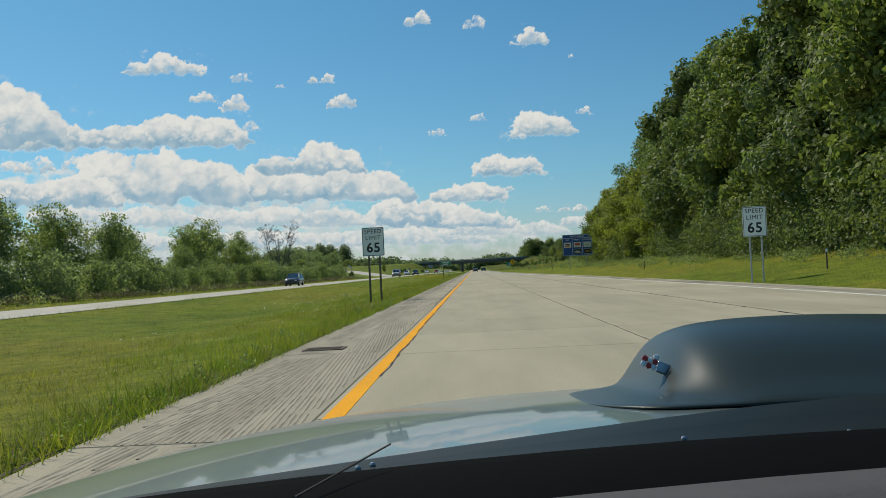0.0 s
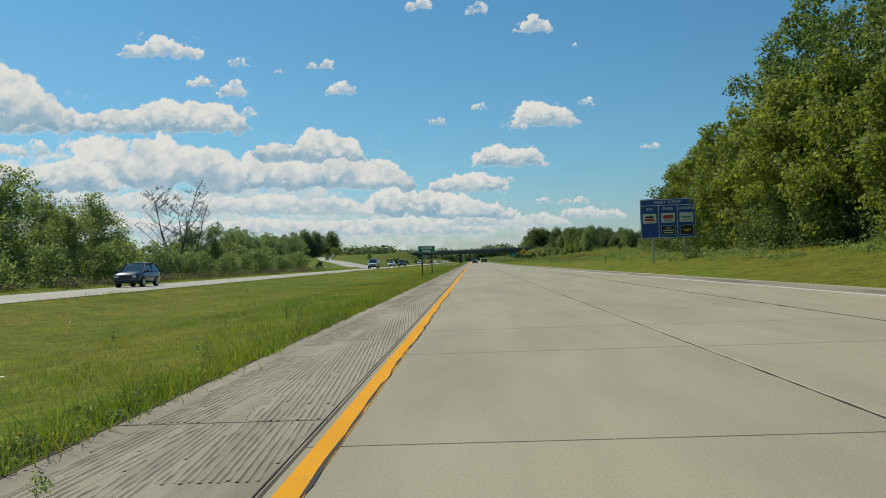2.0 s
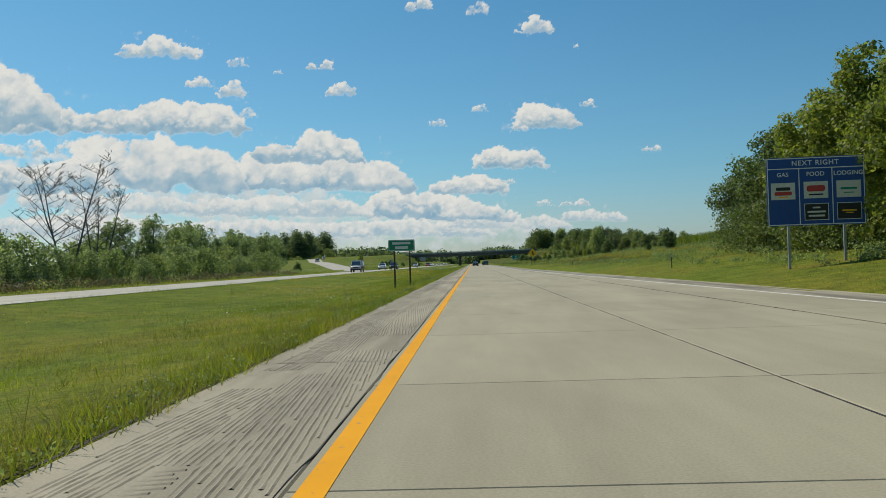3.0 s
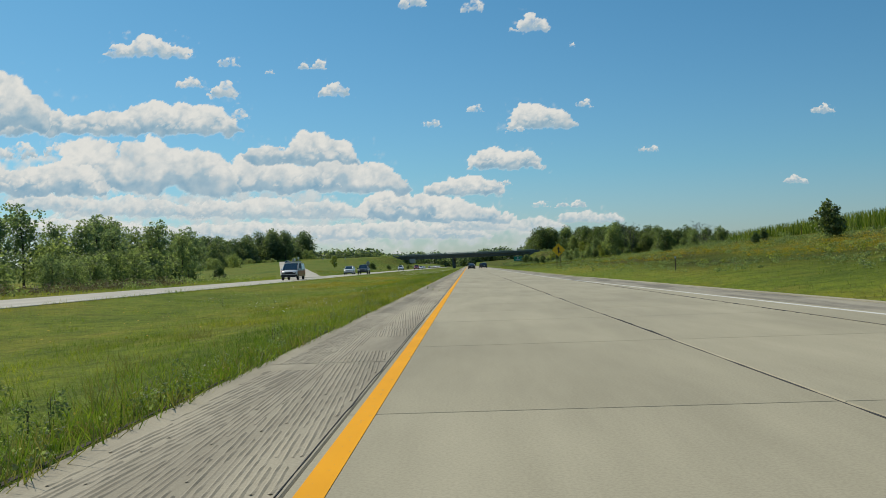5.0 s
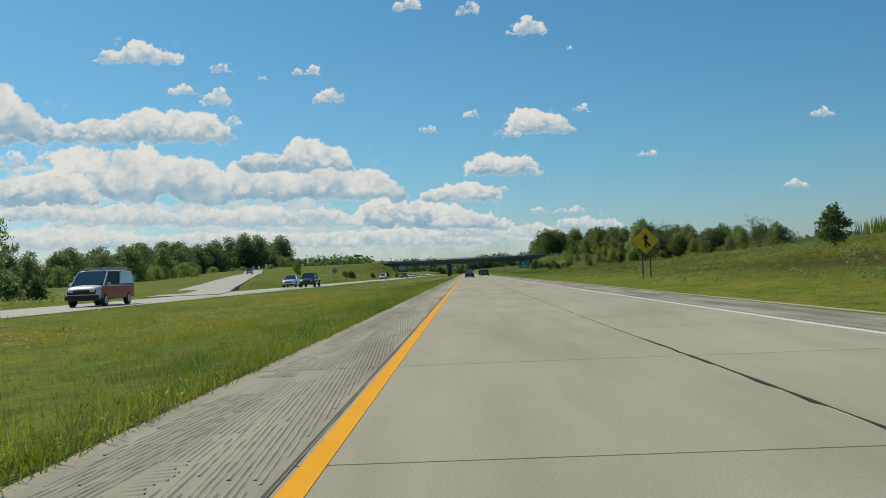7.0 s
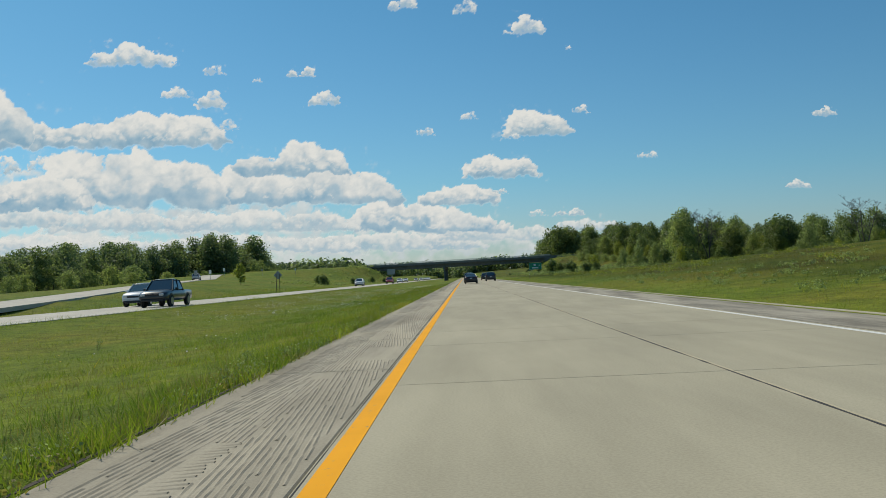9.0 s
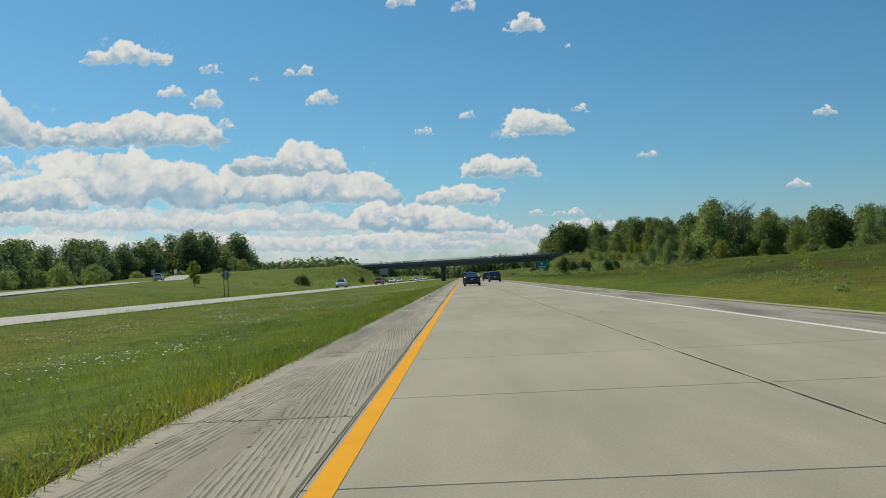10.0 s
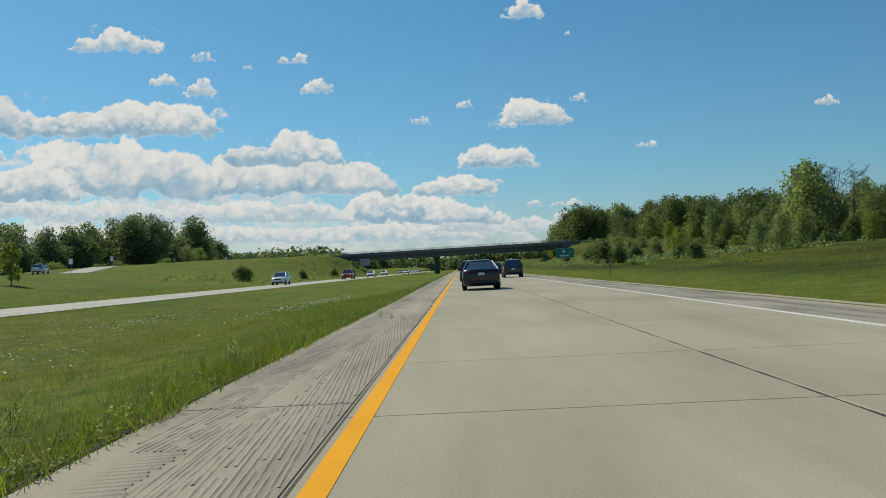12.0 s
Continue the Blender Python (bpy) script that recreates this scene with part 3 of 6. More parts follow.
def fbm(u, v, cell, octaves, offset):
    """Fractal value noise about 0."""
    out, amp = np.zeros_like(u), 0.5
    for o in range(octaves):
        a_, b_ = u / cell + offset * 7.3 + o * 19.1, v / cell + offset * 3.1 + o * 5.7
        i, j = np.floor(a_).astype(int), np.floor(b_).astype(int)
        p, q_ = a_ - i, b_ - j
        p, q_ = p * p * (3 - 2 * p), q_ * q_ * (3 - 2 * q_)
        g = lambda m_, n_: LATTICE[m_ % 128, n_ % 128]
        out += amp * ((g(i, j) * (1 - p) + g(i + 1, j) * p) * (1 - q_) + (g(i, j + 1) * (1 - p) + g(i + 1, j + 1) * p) * q_ - 0.5)
        cell, amp = cell * 0.5, amp * 0.55
    return out


def step_up(a_, b_, v):
    v = np.clip((v - a_) / (b_ - a_), 0, 1)
    return v * v * (3 - 2 * v)


def cumulus(x, y, z, w, h, seed, peaks=((0.0, 1.0, 0.5),), thin=0.0, pale=0.0, cell=6.0):
    """A cloud on a level base at z, heaped up out of billows; peaks: place, height and half width as shares of w, h and w."""
    r_ = np.random.default_rng(seed)
    us, vs = np.arange(-w * 0.56 - h * 0.25, w * 0.56 + h * 0.25, cell), np.arange(-h * 0.35, h * 1.3, cell)
    u, v = np.meshgrid(us, vs)
    wu = u + h * 0.60 * fbm(u, v, h * 0.40, 7, seed)
    wv = v + h * 0.45 * fbm(u, v, h * 0.40, 7, seed + 50)

    def top(at):
        return h * np.max([c_ * np.sqrt(np.maximum(0, 1 - ((at - p_ * w) / (k_ * w)) ** 2)) for p_, c_, k_ in peaks], axis=0)

    pu = r_.uniform(-w / 2, w / 2, int(34 * w / h) + 24)
    tops = top(pu)
    pr = h * (0.05 + 0.23 * r_.random(len(pu)) ** 2) * np.clip(tops / h + 0.25, 0.4, 1)
    pv = np.maximum(np.minimum(tops * np.where(r_.random(len(pu)) < 0.55, 0.95, r_.uniform(0.2, 0.9, len(pu))), tops - pr * 0.8), pr * 0.25)
    cover, light = np.zeros_like(u), np.full_like(u, 0.75)
    for k in np.argsort(-pv):
        du, dv = (wu - pu[k]) / (pr[k] * 1.25), (wv - pv[k]) / pr[k]
        a_ = 1 - step_up(0.7, 1.12, np.hypot(du, np.where(dv < 0, dv * 1.15, dv)))
        lit = 0.70 + 0.24 * dv - 0.12 * du + 0.42 * (pv[k] / h - 0.5)
        light, cover = light * (1 - a_) + lit * a_, 1 - (1 - cover) * (1 - a_)
    fine = fbm(u, v, min(h * 0.3, 60), 6, seed + 9)
    mass = step_up(0.0, 0.3, (top(wu) - wv) / h)
    # shade of the underside, written into the light value
    belly = 0.85 * mass * (1 - step_up(0.06, 0.72, (wv + h * 0.9 * fbm(u, v, h * 0.9, 4, seed + 20)) / h))
    light = light * (1 - belly) + 0.10 * belly
    # smaller heads painted bright as if sunlit, in front of the grey
    more = int(30 * w / h * (1 - thin)) + 6
    for qu, qv, qr in zip(r_.uniform(-w * 0.5, w * 0.5, more), r_.random(more) ** 0.8, h * (0.04 + 0.13 * r_.random(more) ** 2)):
        qv = min(0.12 * h + qv * 0.8 * top(qu), top(qu) - qr)
        if qv < 0.05 * h:
            continue
        du, dv = (wu - qu) / (qr * 1.5), (wv - qv) / qr
        a_ = 0.75 * (1 - step_up(0.45, 1.1, np.hypot(du, dv))) * step_up(-1.0, 0.5, dv)
        light = light * (1 - a_) + (0.72 + 0.2 * dv + 0.25 * (qv / h - 0.4)) * a_
    cover = np.maximum(cover, (1 - 0.4 * thin) * mass) * step_up(-0.14, 0.05, wv / h)
    cover = step_up(0.12 + thin * 0.25, 0.8 + thin * 0.3, cover * (1 - thin * 0.2) + fine * (0.9 + thin * 1.1) * (1 - 0.8 * (1 - thin) * step_up(0.15, 0.45, (top(wu) - wv) / h)))
    light = light + 0.62 * fine
    light = light * step_up(0.1, 0.9, cover) + 0.86 * (1 - step_up(0.1, 0.9, cover))
    light = np.clip(light * (1 - pale) + 0.72 * pale, 0, 1)
    rim = np.minimum.reduce([step_up(0, h * 0.12, u - us[0]), step_up(0, h * 0.12, us[-1] - u), step_up(0, h * 0.1, vs[-1] - v), step_up(0, h * 0.08, v - vs[0])])
    cover *= rim * (1 - 0.25 * pale)
    nx = len(us)
    idx = np.arange(u.size).reshape(u.shape)
    used = np.maximum.reduce([cover[:-1, :-1], cover[1:, :-1], cover[:-1, 1:], cover[1:, 1:]]) > 0.004
    quad = np.stack([idx[:-1, :-1], idx[:-1, 1:], idx[1:, 1:], idx[1:, :-1]], -1)[used]
    me = bpy.data.meshes.new("cloud")
    me.from_pydata(np.stack([u.ravel(), np.zeros(u.size), v.ravel()], 1).tolist(), [], quad.tolist())
    for name, values in (("cover", cover), ("light", light)):
        me.attributes.new(name, "FLOAT", "POINT").data.foreach_set("value", values.ravel().astype(np.float32))
    me.materials.append(M_CLOUD)
    ob = new("cloud", me)
    ob.matrix_basis = pose(x, y, z, 0, 2.31, 0)
    ob.visible_shadow = False
    return tagged(ob, "white fair-weather cumulus cloud with a greyer underside painted in", "cloud", "clouds", "structure")


# the heaped bank: x, y, base, width, height, peaks
for i, row in enumerate((
        (-2440, 4782, 778, 578, 315, ((-0.1, 1.0, 0.45), (0.25, 0.62, 0.25))),
        (-1831, 4785, 740, 1327, 154, ((-0.3, 0.72, 0.25), (-0.05, 0.62, 0.4), (0.18, 1.0, 0.13), (0.35, 0.97, 0.14), (0.44, 0.5, 0.09))),
        (-1633, 4811, 442, 873, 286, ((-0.40, 1.0, 0.07), (-0.2, 0.82, 0.30), (0.02, 0.9, 0.2), (0.25, 0.8, 0.22), (0.42, 0.5, 0.14))),
        (-823, 4801, 555, 598, 151, ((-0.22, 0.55, 0.3), (0.08, 1.0, 0.20), (0.25, 0.72, 0.2), (0.4, 0.36, 0.12))),
        (-754, 4814, 405, 924, 194, ((-0.40, 0.9, 0.12), (-0.2, 0.72, 0.2), (0.08, 0.88, 0.22), (0.28, 0.75, 0.18), (0.42, 0.45, 0.1))),
        (-2264, 4809, 445, 862, 161, ((-0.25, 0.9, 0.3), (0.2, 1.0, 0.3))),
        (-154, 4829, 238, 789, 148, ((-0.3, 1.0, 0.2), (-0.02, 0.85, 0.26), (0.3, 0.5, 0.22))),
        (1, 4818, 362, 392, 94, ((-0.3, 0.7, 0.2), (0.05, 1.0, 0.35), (0.35, 0.8, 0.15))),
        (207, 4806, 488, 397, 102, ((-0.12, 1.0, 0.36), (0.2, 0.9, 0.28))),
        (381, 4788, 689, 345, 119, ((-0.12, 1.0, 0.32), (0.15, 0.85, 0.3), (0.36, 0.4, 0.14))))):
    cumulus(*row[:5], 31 + i, row[5])
# a thin broken veil behind the bank, glowing in place of low haze
for i, row in enumerate(((-1700, 4846, 330, 2300, 260), (-900, 4848, 120, 2900, 240), (-1500, 4844, 90, 2500, 200))):
    cumulus(*row, 131 + i, ((-0.2, 1.0, 0.34), (0.1, 0.9, 0.36)), 1.0, 0.62, 9.0)
# paler rows low over the horizon, haze mixed into their colour
for i, row in enumerate(((-2168, 4820, 355, 374, 95), (-1743, 4823, 309, 674, 103), (-1002, 4826, 273, 973, 103), (-2033, 4833, 201, 1238, 98), (-1036, 4835, 171, 1031, 86), (-320, 4837, 148, 857, 91), (195, 4834, 172, 626, 80), (629, 4832, 200, 327, 57))):
    cumulus(*row, 61 + i, ((-0.3, 0.85, 0.22), (-0.05, 1.0, 0.25), (0.25, 0.8, 0.26)), 0.35, 0.35)
# loose small clouds in the open blue
for i, row in enumerate(((-1191, 3610, 837, 329, 85), (-1240, 4263, 850, 126, 45), (-1171, 4580, 854, 131, 93), (-623, 3945, 841, 121, 37), (-628, 4626, 851, 162, 74), (247, 3391, 824, 128, 65), (-147, 3002, 814, 87, 45), (530, 4825, 280, 162, 37), (1663, 4818, 362, 132, 42), (1804, 4787, 705, 112, 45))):
    cumulus(*row, 81 + i, ((-0.3 + 0.05 * (i % 3), 0.6, 0.2), (-0.02 + 0.09 * (i % 4), 1.0, 0.22), (0.3, 0.55, 0.18)), 0.5, 0.15, 3.2)
# thin shreds
for i, row in enumerate(((-1139, 4781, 780, 100, 57), (-944, 3834, 841, 95, 38), (-816, 4026, 844, 43, 19), (-157, 4787, 709, 93, 37), (39, 3087, 815, 68, 43), (433, 3698, 831, 26, 17), (66, 4781, 775, 90, 37), (613, 4781, 779, 85, 39), (264, 4791, 669, 99, 40), (931, 4802, 545, 107, 31), (381, 4825, 286, 102, 28), (-2105, 4795, 633, 115, 69), (197, 4814, 404, 99, 23), (-2335, 4795, 625, 350, 86), (-2375, 4344, 857, 233, 104), (-1959, 3254, 833, 173, 58))):
    cumulus(*row, 101 + i, ((-0.25, 0.7, 0.22), (0.05 * (i % 5), 1.0, 0.25)), 0.85, 0.2, 2.4 if row[3] < 60 else 3.5)

# ---- roads ----
M_JOINT = plain("joint_filler", (0.035, 0.033, 0.03), 0.9)


def paint(name, colour, wear):
    m, nt, b = node_mat(name)
    p = world_pos(nt)
    n = noise_tex(nt, p, 14, 5, 0.75, (1, 0.5, 1))
    g = noise_tex(nt, p, 0.8, 3, 0.6)
    c = mix(nt, ramp(nt, n, [(wear - 0.06, (1, 1, 1)), (wear + 0.05, (0, 0, 0))]), colour, (0.30, 0.28, 0.23))
    c = mix(nt, 0.35, c, ramp(nt, g, [(0.3, (0.75, 0.72, 0.7)), (0.7, (1.08, 1.08, 1.08))]), "MULTIPLY")
    nt.links.new(c, b.inputs["Base Color"])
    b.inputs["Roughness"].default_value = 0.75
    b.inputs["Specular IOR Level"].default_value = 0.12
    bump(nt, b, n, 0.3, 0.004)
    return m


M_YELLOW = paint("yellow_paint", (0.90, 0.40, 0.004), 0.34)
M_WHITE = paint("white_paint", (0.72, 0.72, 0.68), 0.36)
ROAD_END, NEAR_END = 1130.0, 470.0


def white_x(y):
    return lerp_table(y, WHITE_R)


def edge_x(y):
    return lerp_table(y, EDGE_R)


road = tagged(new("road", strip("road_bed", lambda y: LEFT_EDGE + 0.02, lambda y: edge_x(y) - 0.1, -40, ROAD_END, -0.3, -0.028, M_JOINT)), "pale concrete motorway lanes with dark sawn joints", "road", kind="structure")
child("far_pavement", strip("far_pavement", lambda y: YELLOW - 0.16, lambda y: white_x(y) + 0.25, NEAR_END, ROAD_END, -0.2, 0.0, M_LANE), road)
child("far_shoulder", strip("far_shoulder", lambda y: LEFT_EDGE, lambda y: YELLOW - 0.19, NEAR_END, ROAD_END, -0.2, -0.006, M_SHOULDER), road)
child("right_shoulder", strip("right_shoulder", lambda y: white_x(y) + 0.27, edge_x, -40, ROAD_END, -0.2, -0.008, M_ASPH, 12), road, "weathered grey shoulder pavement")
child("edge_curb", strip("edge_curb", lambda y: edge_x(y) - 0.22, lambda y: edge_x(y) + 0.05, -40, ROAD_END, -0.2, 0.012, M_LANE, 12), road, "pale narrow pavement edge")
child("yellow_line", strip("yellow_line", lambda y: YELLOW - 0.08, lambda y: YELLOW + 0.08, -30, ROAD_END, 0.0, 0.004, M_YELLOW, 40), road, "worn yellow edge line")
child("white_line", strip("white_line", lambda y: white_x(y) - 0.06, lambda y: white_x(y) + 0.06, -30, ROAD_END, 0.0, 0.004, M_WHITE, 12), road, "white edge line")

opp = tagged(new("road_opposite", strip("road", lambda y: OPP_FAR, lambda y: OPP_NEAR, -60, ROAD_END, -0.3, 0.03, M_OPP)), "pale concrete roadway of the other direction", "road", kind="structure")
for x in (OPP_NEAR - 0.9, OPP_FAR + 0.7):
    child("edge_line", strip("edge_line", lambda y, x=x: x - 0.06, lambda y, x=x: x + 0.06, -60, ROAD_END, 0.03, 0.034, M_WHITE, 60), opp)
ramp_road = tagged(new("road_ramp", strip("road", lambda y: ramp_x(y) - 3.6, lambda y: ramp_x(y) + 3.2, 287, 590, 0, lambda y: max(0.035, land(ramp_x(y), y) + 0.08), M_OPP, 8)), "pale concrete slip road climbing to the overpass", "road", kind="structure")


# dark, ragged sealed joint between the lanes
def crack_mesh(x, y0, y1, w, seed, lift=0.003):
    r_ = np.random.default_rng(seed)
    ys = np.arange(y0, y1, 0.35)
    jig = np.cumsum(r_.normal(size=len(ys)) * 0.011)
    jig -= np.linspace(jig[0], jig[-1], len(ys))
    wd = w * r_.uniform(0.25, 1.6, len(ys))
    v, f = [], []
    for i, y in enumerate(ys):
        c = x + float(np.clip(jig[i], -0.03, 0.03))
        v += [(c - wd[i] / 2, y, lift), (c + wd[i] / 2, y, lift), (c + wd[i] / 2, y, lift - 0.02), (c - wd[i] / 2, y, lift - 0.02)]
    for i in range(len(ys) - 1):
        k = i * 4
        for j in range(4):
            f.append((k + j, k + (j + 1) % 4, k + 4 + (j + 1) % 4, k + 4 + j))
    return mesh_from("crack", v, f, M_JOINT)


child("lane_joint", crack_mesh(JOINT, -10, 460, 0.022, 1), road, "dark ragged joint between the lanes")
child("lane_joint", crack_mesh(6.16, -10, 200, 0.022, 2), road, "thin dark joint")
child("edge_dirt", crack_mesh(YELLOW + 0.088, 10, 92, 0.022, 4, 0.005), road, "dark grit along the yellow line")
child("shoulder_joint", crack_mesh(YELLOW - 0.146, 30, 460, 0.008, 3), road, "dark broken joint along the shoulder")

# soil strip, its dark colour also carrying the shadow of the overhanging grass
M_SOIL_SHADE = plain("soil_and_shade", (0.05, 0.038, 0.022), 0.95, 0, 0.3, 3, 0.02)
soil = crack_mesh(LEFT_EDGE - 0.02, -10, 460, 0.035, 9, 0.001)
soil.materials.clear()
soil.materials.append(M_SOIL_SHADE)
child("edge_soil_shade", soil, road, "dark ragged strip of soil and painted grass shade along the pavement edge")

# ---- overpass ----
M_STEEL = plain("galvanised_steel", (0.42, 0.43, 0.44), 0.45, 0.8)
M_WOODP = plain("weathered_post", (0.16, 0.13, 0.10), 0.85, 0, 0.2, 5, 0.01)
M_RUST = plain("brown_steel", (0.12, 0.085, 0.06), 0.7, 0.3)
M_SIGNBACK = plain("sign_back", (0.35, 0.36, 0.37), 0.5, 0.6)
M_WFACE = plain("white_sign_face", (0.90, 0.90, 0.87), 0.45, 0, 0.03)
M_BLACK = plain("black_legend", (0.02, 0.02, 0.02), 0.5)
M_BLUE = plain("blue_sign_face", (0.012, 0.075, 0.30), 0.4, 0, 0.06)
M_GREEN = plain("green_sign_face", (0.008, 0.25, 0.14), 0.4, 0, 0.06)
M_YSIGN = plain("yellow_sign_face", (0.98, 0.50, 0.012), 0.6, 0, 0.03)
M_LEGEND = plain("white_legend", (0.8, 0.8, 0.8), 0.4, 0, 0.04)
M_RED = plain("red_panel", (0.55, 0.05, 0.04), 0.5)
M_CREAM = plain("cream_panel", (0.72, 0.70, 0.60), 0.5)

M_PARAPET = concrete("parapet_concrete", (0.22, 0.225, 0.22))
B_SKEW = math.atan2(-22, 80)   # the right end stands nearer


def overpass():
    t = thing("overpass", pose(-3.5, BRIDGE_Y, 0, 0, -0.5, math.degrees(B_SKEW) * 0.5), "dark concrete girder overpass with a steel railing crossing the motorway", "bridge")
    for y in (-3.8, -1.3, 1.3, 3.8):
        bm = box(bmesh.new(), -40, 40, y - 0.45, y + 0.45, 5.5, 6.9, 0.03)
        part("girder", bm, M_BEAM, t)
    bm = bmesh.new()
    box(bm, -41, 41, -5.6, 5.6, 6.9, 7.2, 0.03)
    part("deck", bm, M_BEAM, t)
    for s in (-1, 1):
        bm = bmesh.new()
        box(bm, -41, 41, s * 5.45 - 0.15, s * 5.45 + 0.15, 7.2, 7.95, 0.04)
        par = part("parapet", bm, M_PARAPET, t)
        rail = bmesh.new()
        for z in (8.25, 8.55):
            box(rail, -41, 41, s * 5.45 - 0.04, s * 5.45 + 0.04, z - 0.04, z + 0.04)
        part("rail", rail, M_STEEL, par, "galvanised steel rail")
        for k in range(28):
            bm = bmesh.new()
            x = -40.5 + k * 3
            box(bm, x - 0.05, x + 0.05, s * 5.45 - 0.05, s * 5.45 + 0.05, 7.93, 8.6)
            part("rail_post", bm, M_STEEL, par)
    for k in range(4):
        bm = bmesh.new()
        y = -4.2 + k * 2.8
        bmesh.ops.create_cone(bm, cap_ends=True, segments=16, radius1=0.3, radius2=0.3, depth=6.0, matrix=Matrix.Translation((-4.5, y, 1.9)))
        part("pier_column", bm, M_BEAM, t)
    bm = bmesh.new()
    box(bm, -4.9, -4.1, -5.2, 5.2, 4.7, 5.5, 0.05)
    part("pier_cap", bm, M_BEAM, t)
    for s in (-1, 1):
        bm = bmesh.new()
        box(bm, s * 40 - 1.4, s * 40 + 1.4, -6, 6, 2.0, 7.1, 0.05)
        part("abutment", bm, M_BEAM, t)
        bm = bmesh.new()
        v = [bm.verts.new(p) for p in ((s * 39, -5.9, 3.5), (s * 39, -5.9, 7.9), (s * 52, -5.9, 7.9), (s * 52, -5.9, 6.0), (s * 39, -5.5, 3.5), (s * 39, -5.5, 7.9), (s * 52, -5.5, 7.9), (s * 52, -5.5, 6.0))]
        for f in ((0, 1, 2, 3), (7, 6, 5, 4), (0, 4, 5, 1), (1, 5, 6, 2), (2, 6, 7, 3), (3, 7, 4, 0)):
            bm.faces.new([v[i] for i in f])
        bmesh.ops.recalc_face_normals(bm, faces=bm.faces[:])
        part("wing_wall", bm, M_BEAM, t)
    return t


overpass()


# ---- signs ----
def letters(text, size, cx, cz, y, mat, parent, name="lettering", spread=1.0, bold=0.0):
    """Built-in lettering as a mesh, upright, facing -y, centred on (cx, cz)."""
    cu = bpy.data.curves.new("lettering", "FONT")
    cu.body, cu.size, cu.align_x, cu.align_y, cu.space_character = text, size, "CENTER", "CENTER", spread
    cu.offset, cu.extrude, cu.resolution_u = bold, 0.001, 5
    tmp = new("tmp_lettering", cu)
    me = bpy.data.meshes.new_from_object(tmp.evaluated_get(bpy.context.evaluated_depsgraph_get()))
    bpy.data.objects.remove(tmp)
    me.transform(pose(cx, y, cz, 90, 0, 0))
    me.materials.clear()
    me.materials.append(mat)
    return child(name, me, parent)


def panel(bm, w, h, z0, y, thick, r, seg=5):
    """A rounded plate in the x-z plane, its front at y."""
    pts = []
    for cx, cz, a0 in ((w / 2 - r, z0 + r, -90), (w / 2 - r, z0 + h - r, 0), (-w / 2 + r, z0 + h - r, 90), (-w / 2 + r, z0 + r, 180)):
        for k in range(seg + 1):
            a_ = radians(a0 + 90 * k / seg)
            pts.append((cx + r * math.cos(a_), cz + r * math.sin(a_)))
    f = bm.faces.new([bm.verts.new((x, y, z)) for x, z in pts])
    g = bmesh.ops.extrude_face_region(bm, geom=[f])
    bmesh.ops.translate(bm, vec=(0, thick, 0), verts=[v for v in g["geom"] if isinstance(v, bmesh.types.BMVert)])
    bmesh.ops.recalc_face_normals(bm, faces=bm.faces[:])
    return bm


def frame_bars(w, h, z0, y, inset, width, mat, parent, name="border"):
    bm = bmesh.new()
    x0, x1, a0, b0 = -w / 2 + inset, w / 2 - inset, z0 + inset, z0 + h - inset
    box(bm, x0, x1, y - 0.001, y, a0, a0 + width)
    box(bm, x0, x1, y - 0.001, y, b0 - width, b0)
    box(bm, x0, x0 + width, y - 0.001, y, a0 + width, b0 - width)
    box(bm, x1 - width, x1, y - 0.001, y, a0 + width, b0 - width)
    return part(name, bm, mat, parent)


def posts(t, xs, top, mat, wdt=0.07, drop=0.4, y=0.08):
    for x in xs:
        bm = bmesh.new()
        box(bm, x - wdt / 2, x + wdt / 2, y - wdt / 2, y + wdt / 2, -drop, top, 0.006)
        part("post", bm, mat, t)


def speed_sign(x, y, turn, top):
    t = thing("speed_limit_sign", pose(x, y, land(x, y), 0, 0, turn), "white speed limit sign with black legend on two posts", "road sign", "speed limit signs")
    z0 = top - 1.22
    bm = panel(bmesh.new(), 0.93, 1.22, z0, 0.0, 0.02, 0.05)
    face = part("sign_face", bm, M_WFACE, t)
    frame_bars(0.93, 1.22, z0, -0.002, 0.02, 0.018, M_BLACK, face)
    letters("SPEED", 0.25, 0, z0 + 1.04, -0.004, M_BLACK, face, spread=1.12, bold=0.001)
    letters("LIMIT", 0.25, 0, z0 + 0.77, -0.004, M_BLACK, face, spread=1.12)
    letters("65", 0.56, 0, z0 + 0.34, -0.004, M_BLACK, face, spread=1.1, bold=0.012)
    posts(t, (-0.21, 0.25), top - 0.1, M_WOODP if x < 0 else M_STEEL, 0.085 if x < 0 else 0.06)
    return t


speed_sign(-4.02, 38.9, 4, 3.1 - land(-4.02, 38.9))
speed_sign(11.65, 37.6, -8, 3.12 - land(11.65, 37.6))


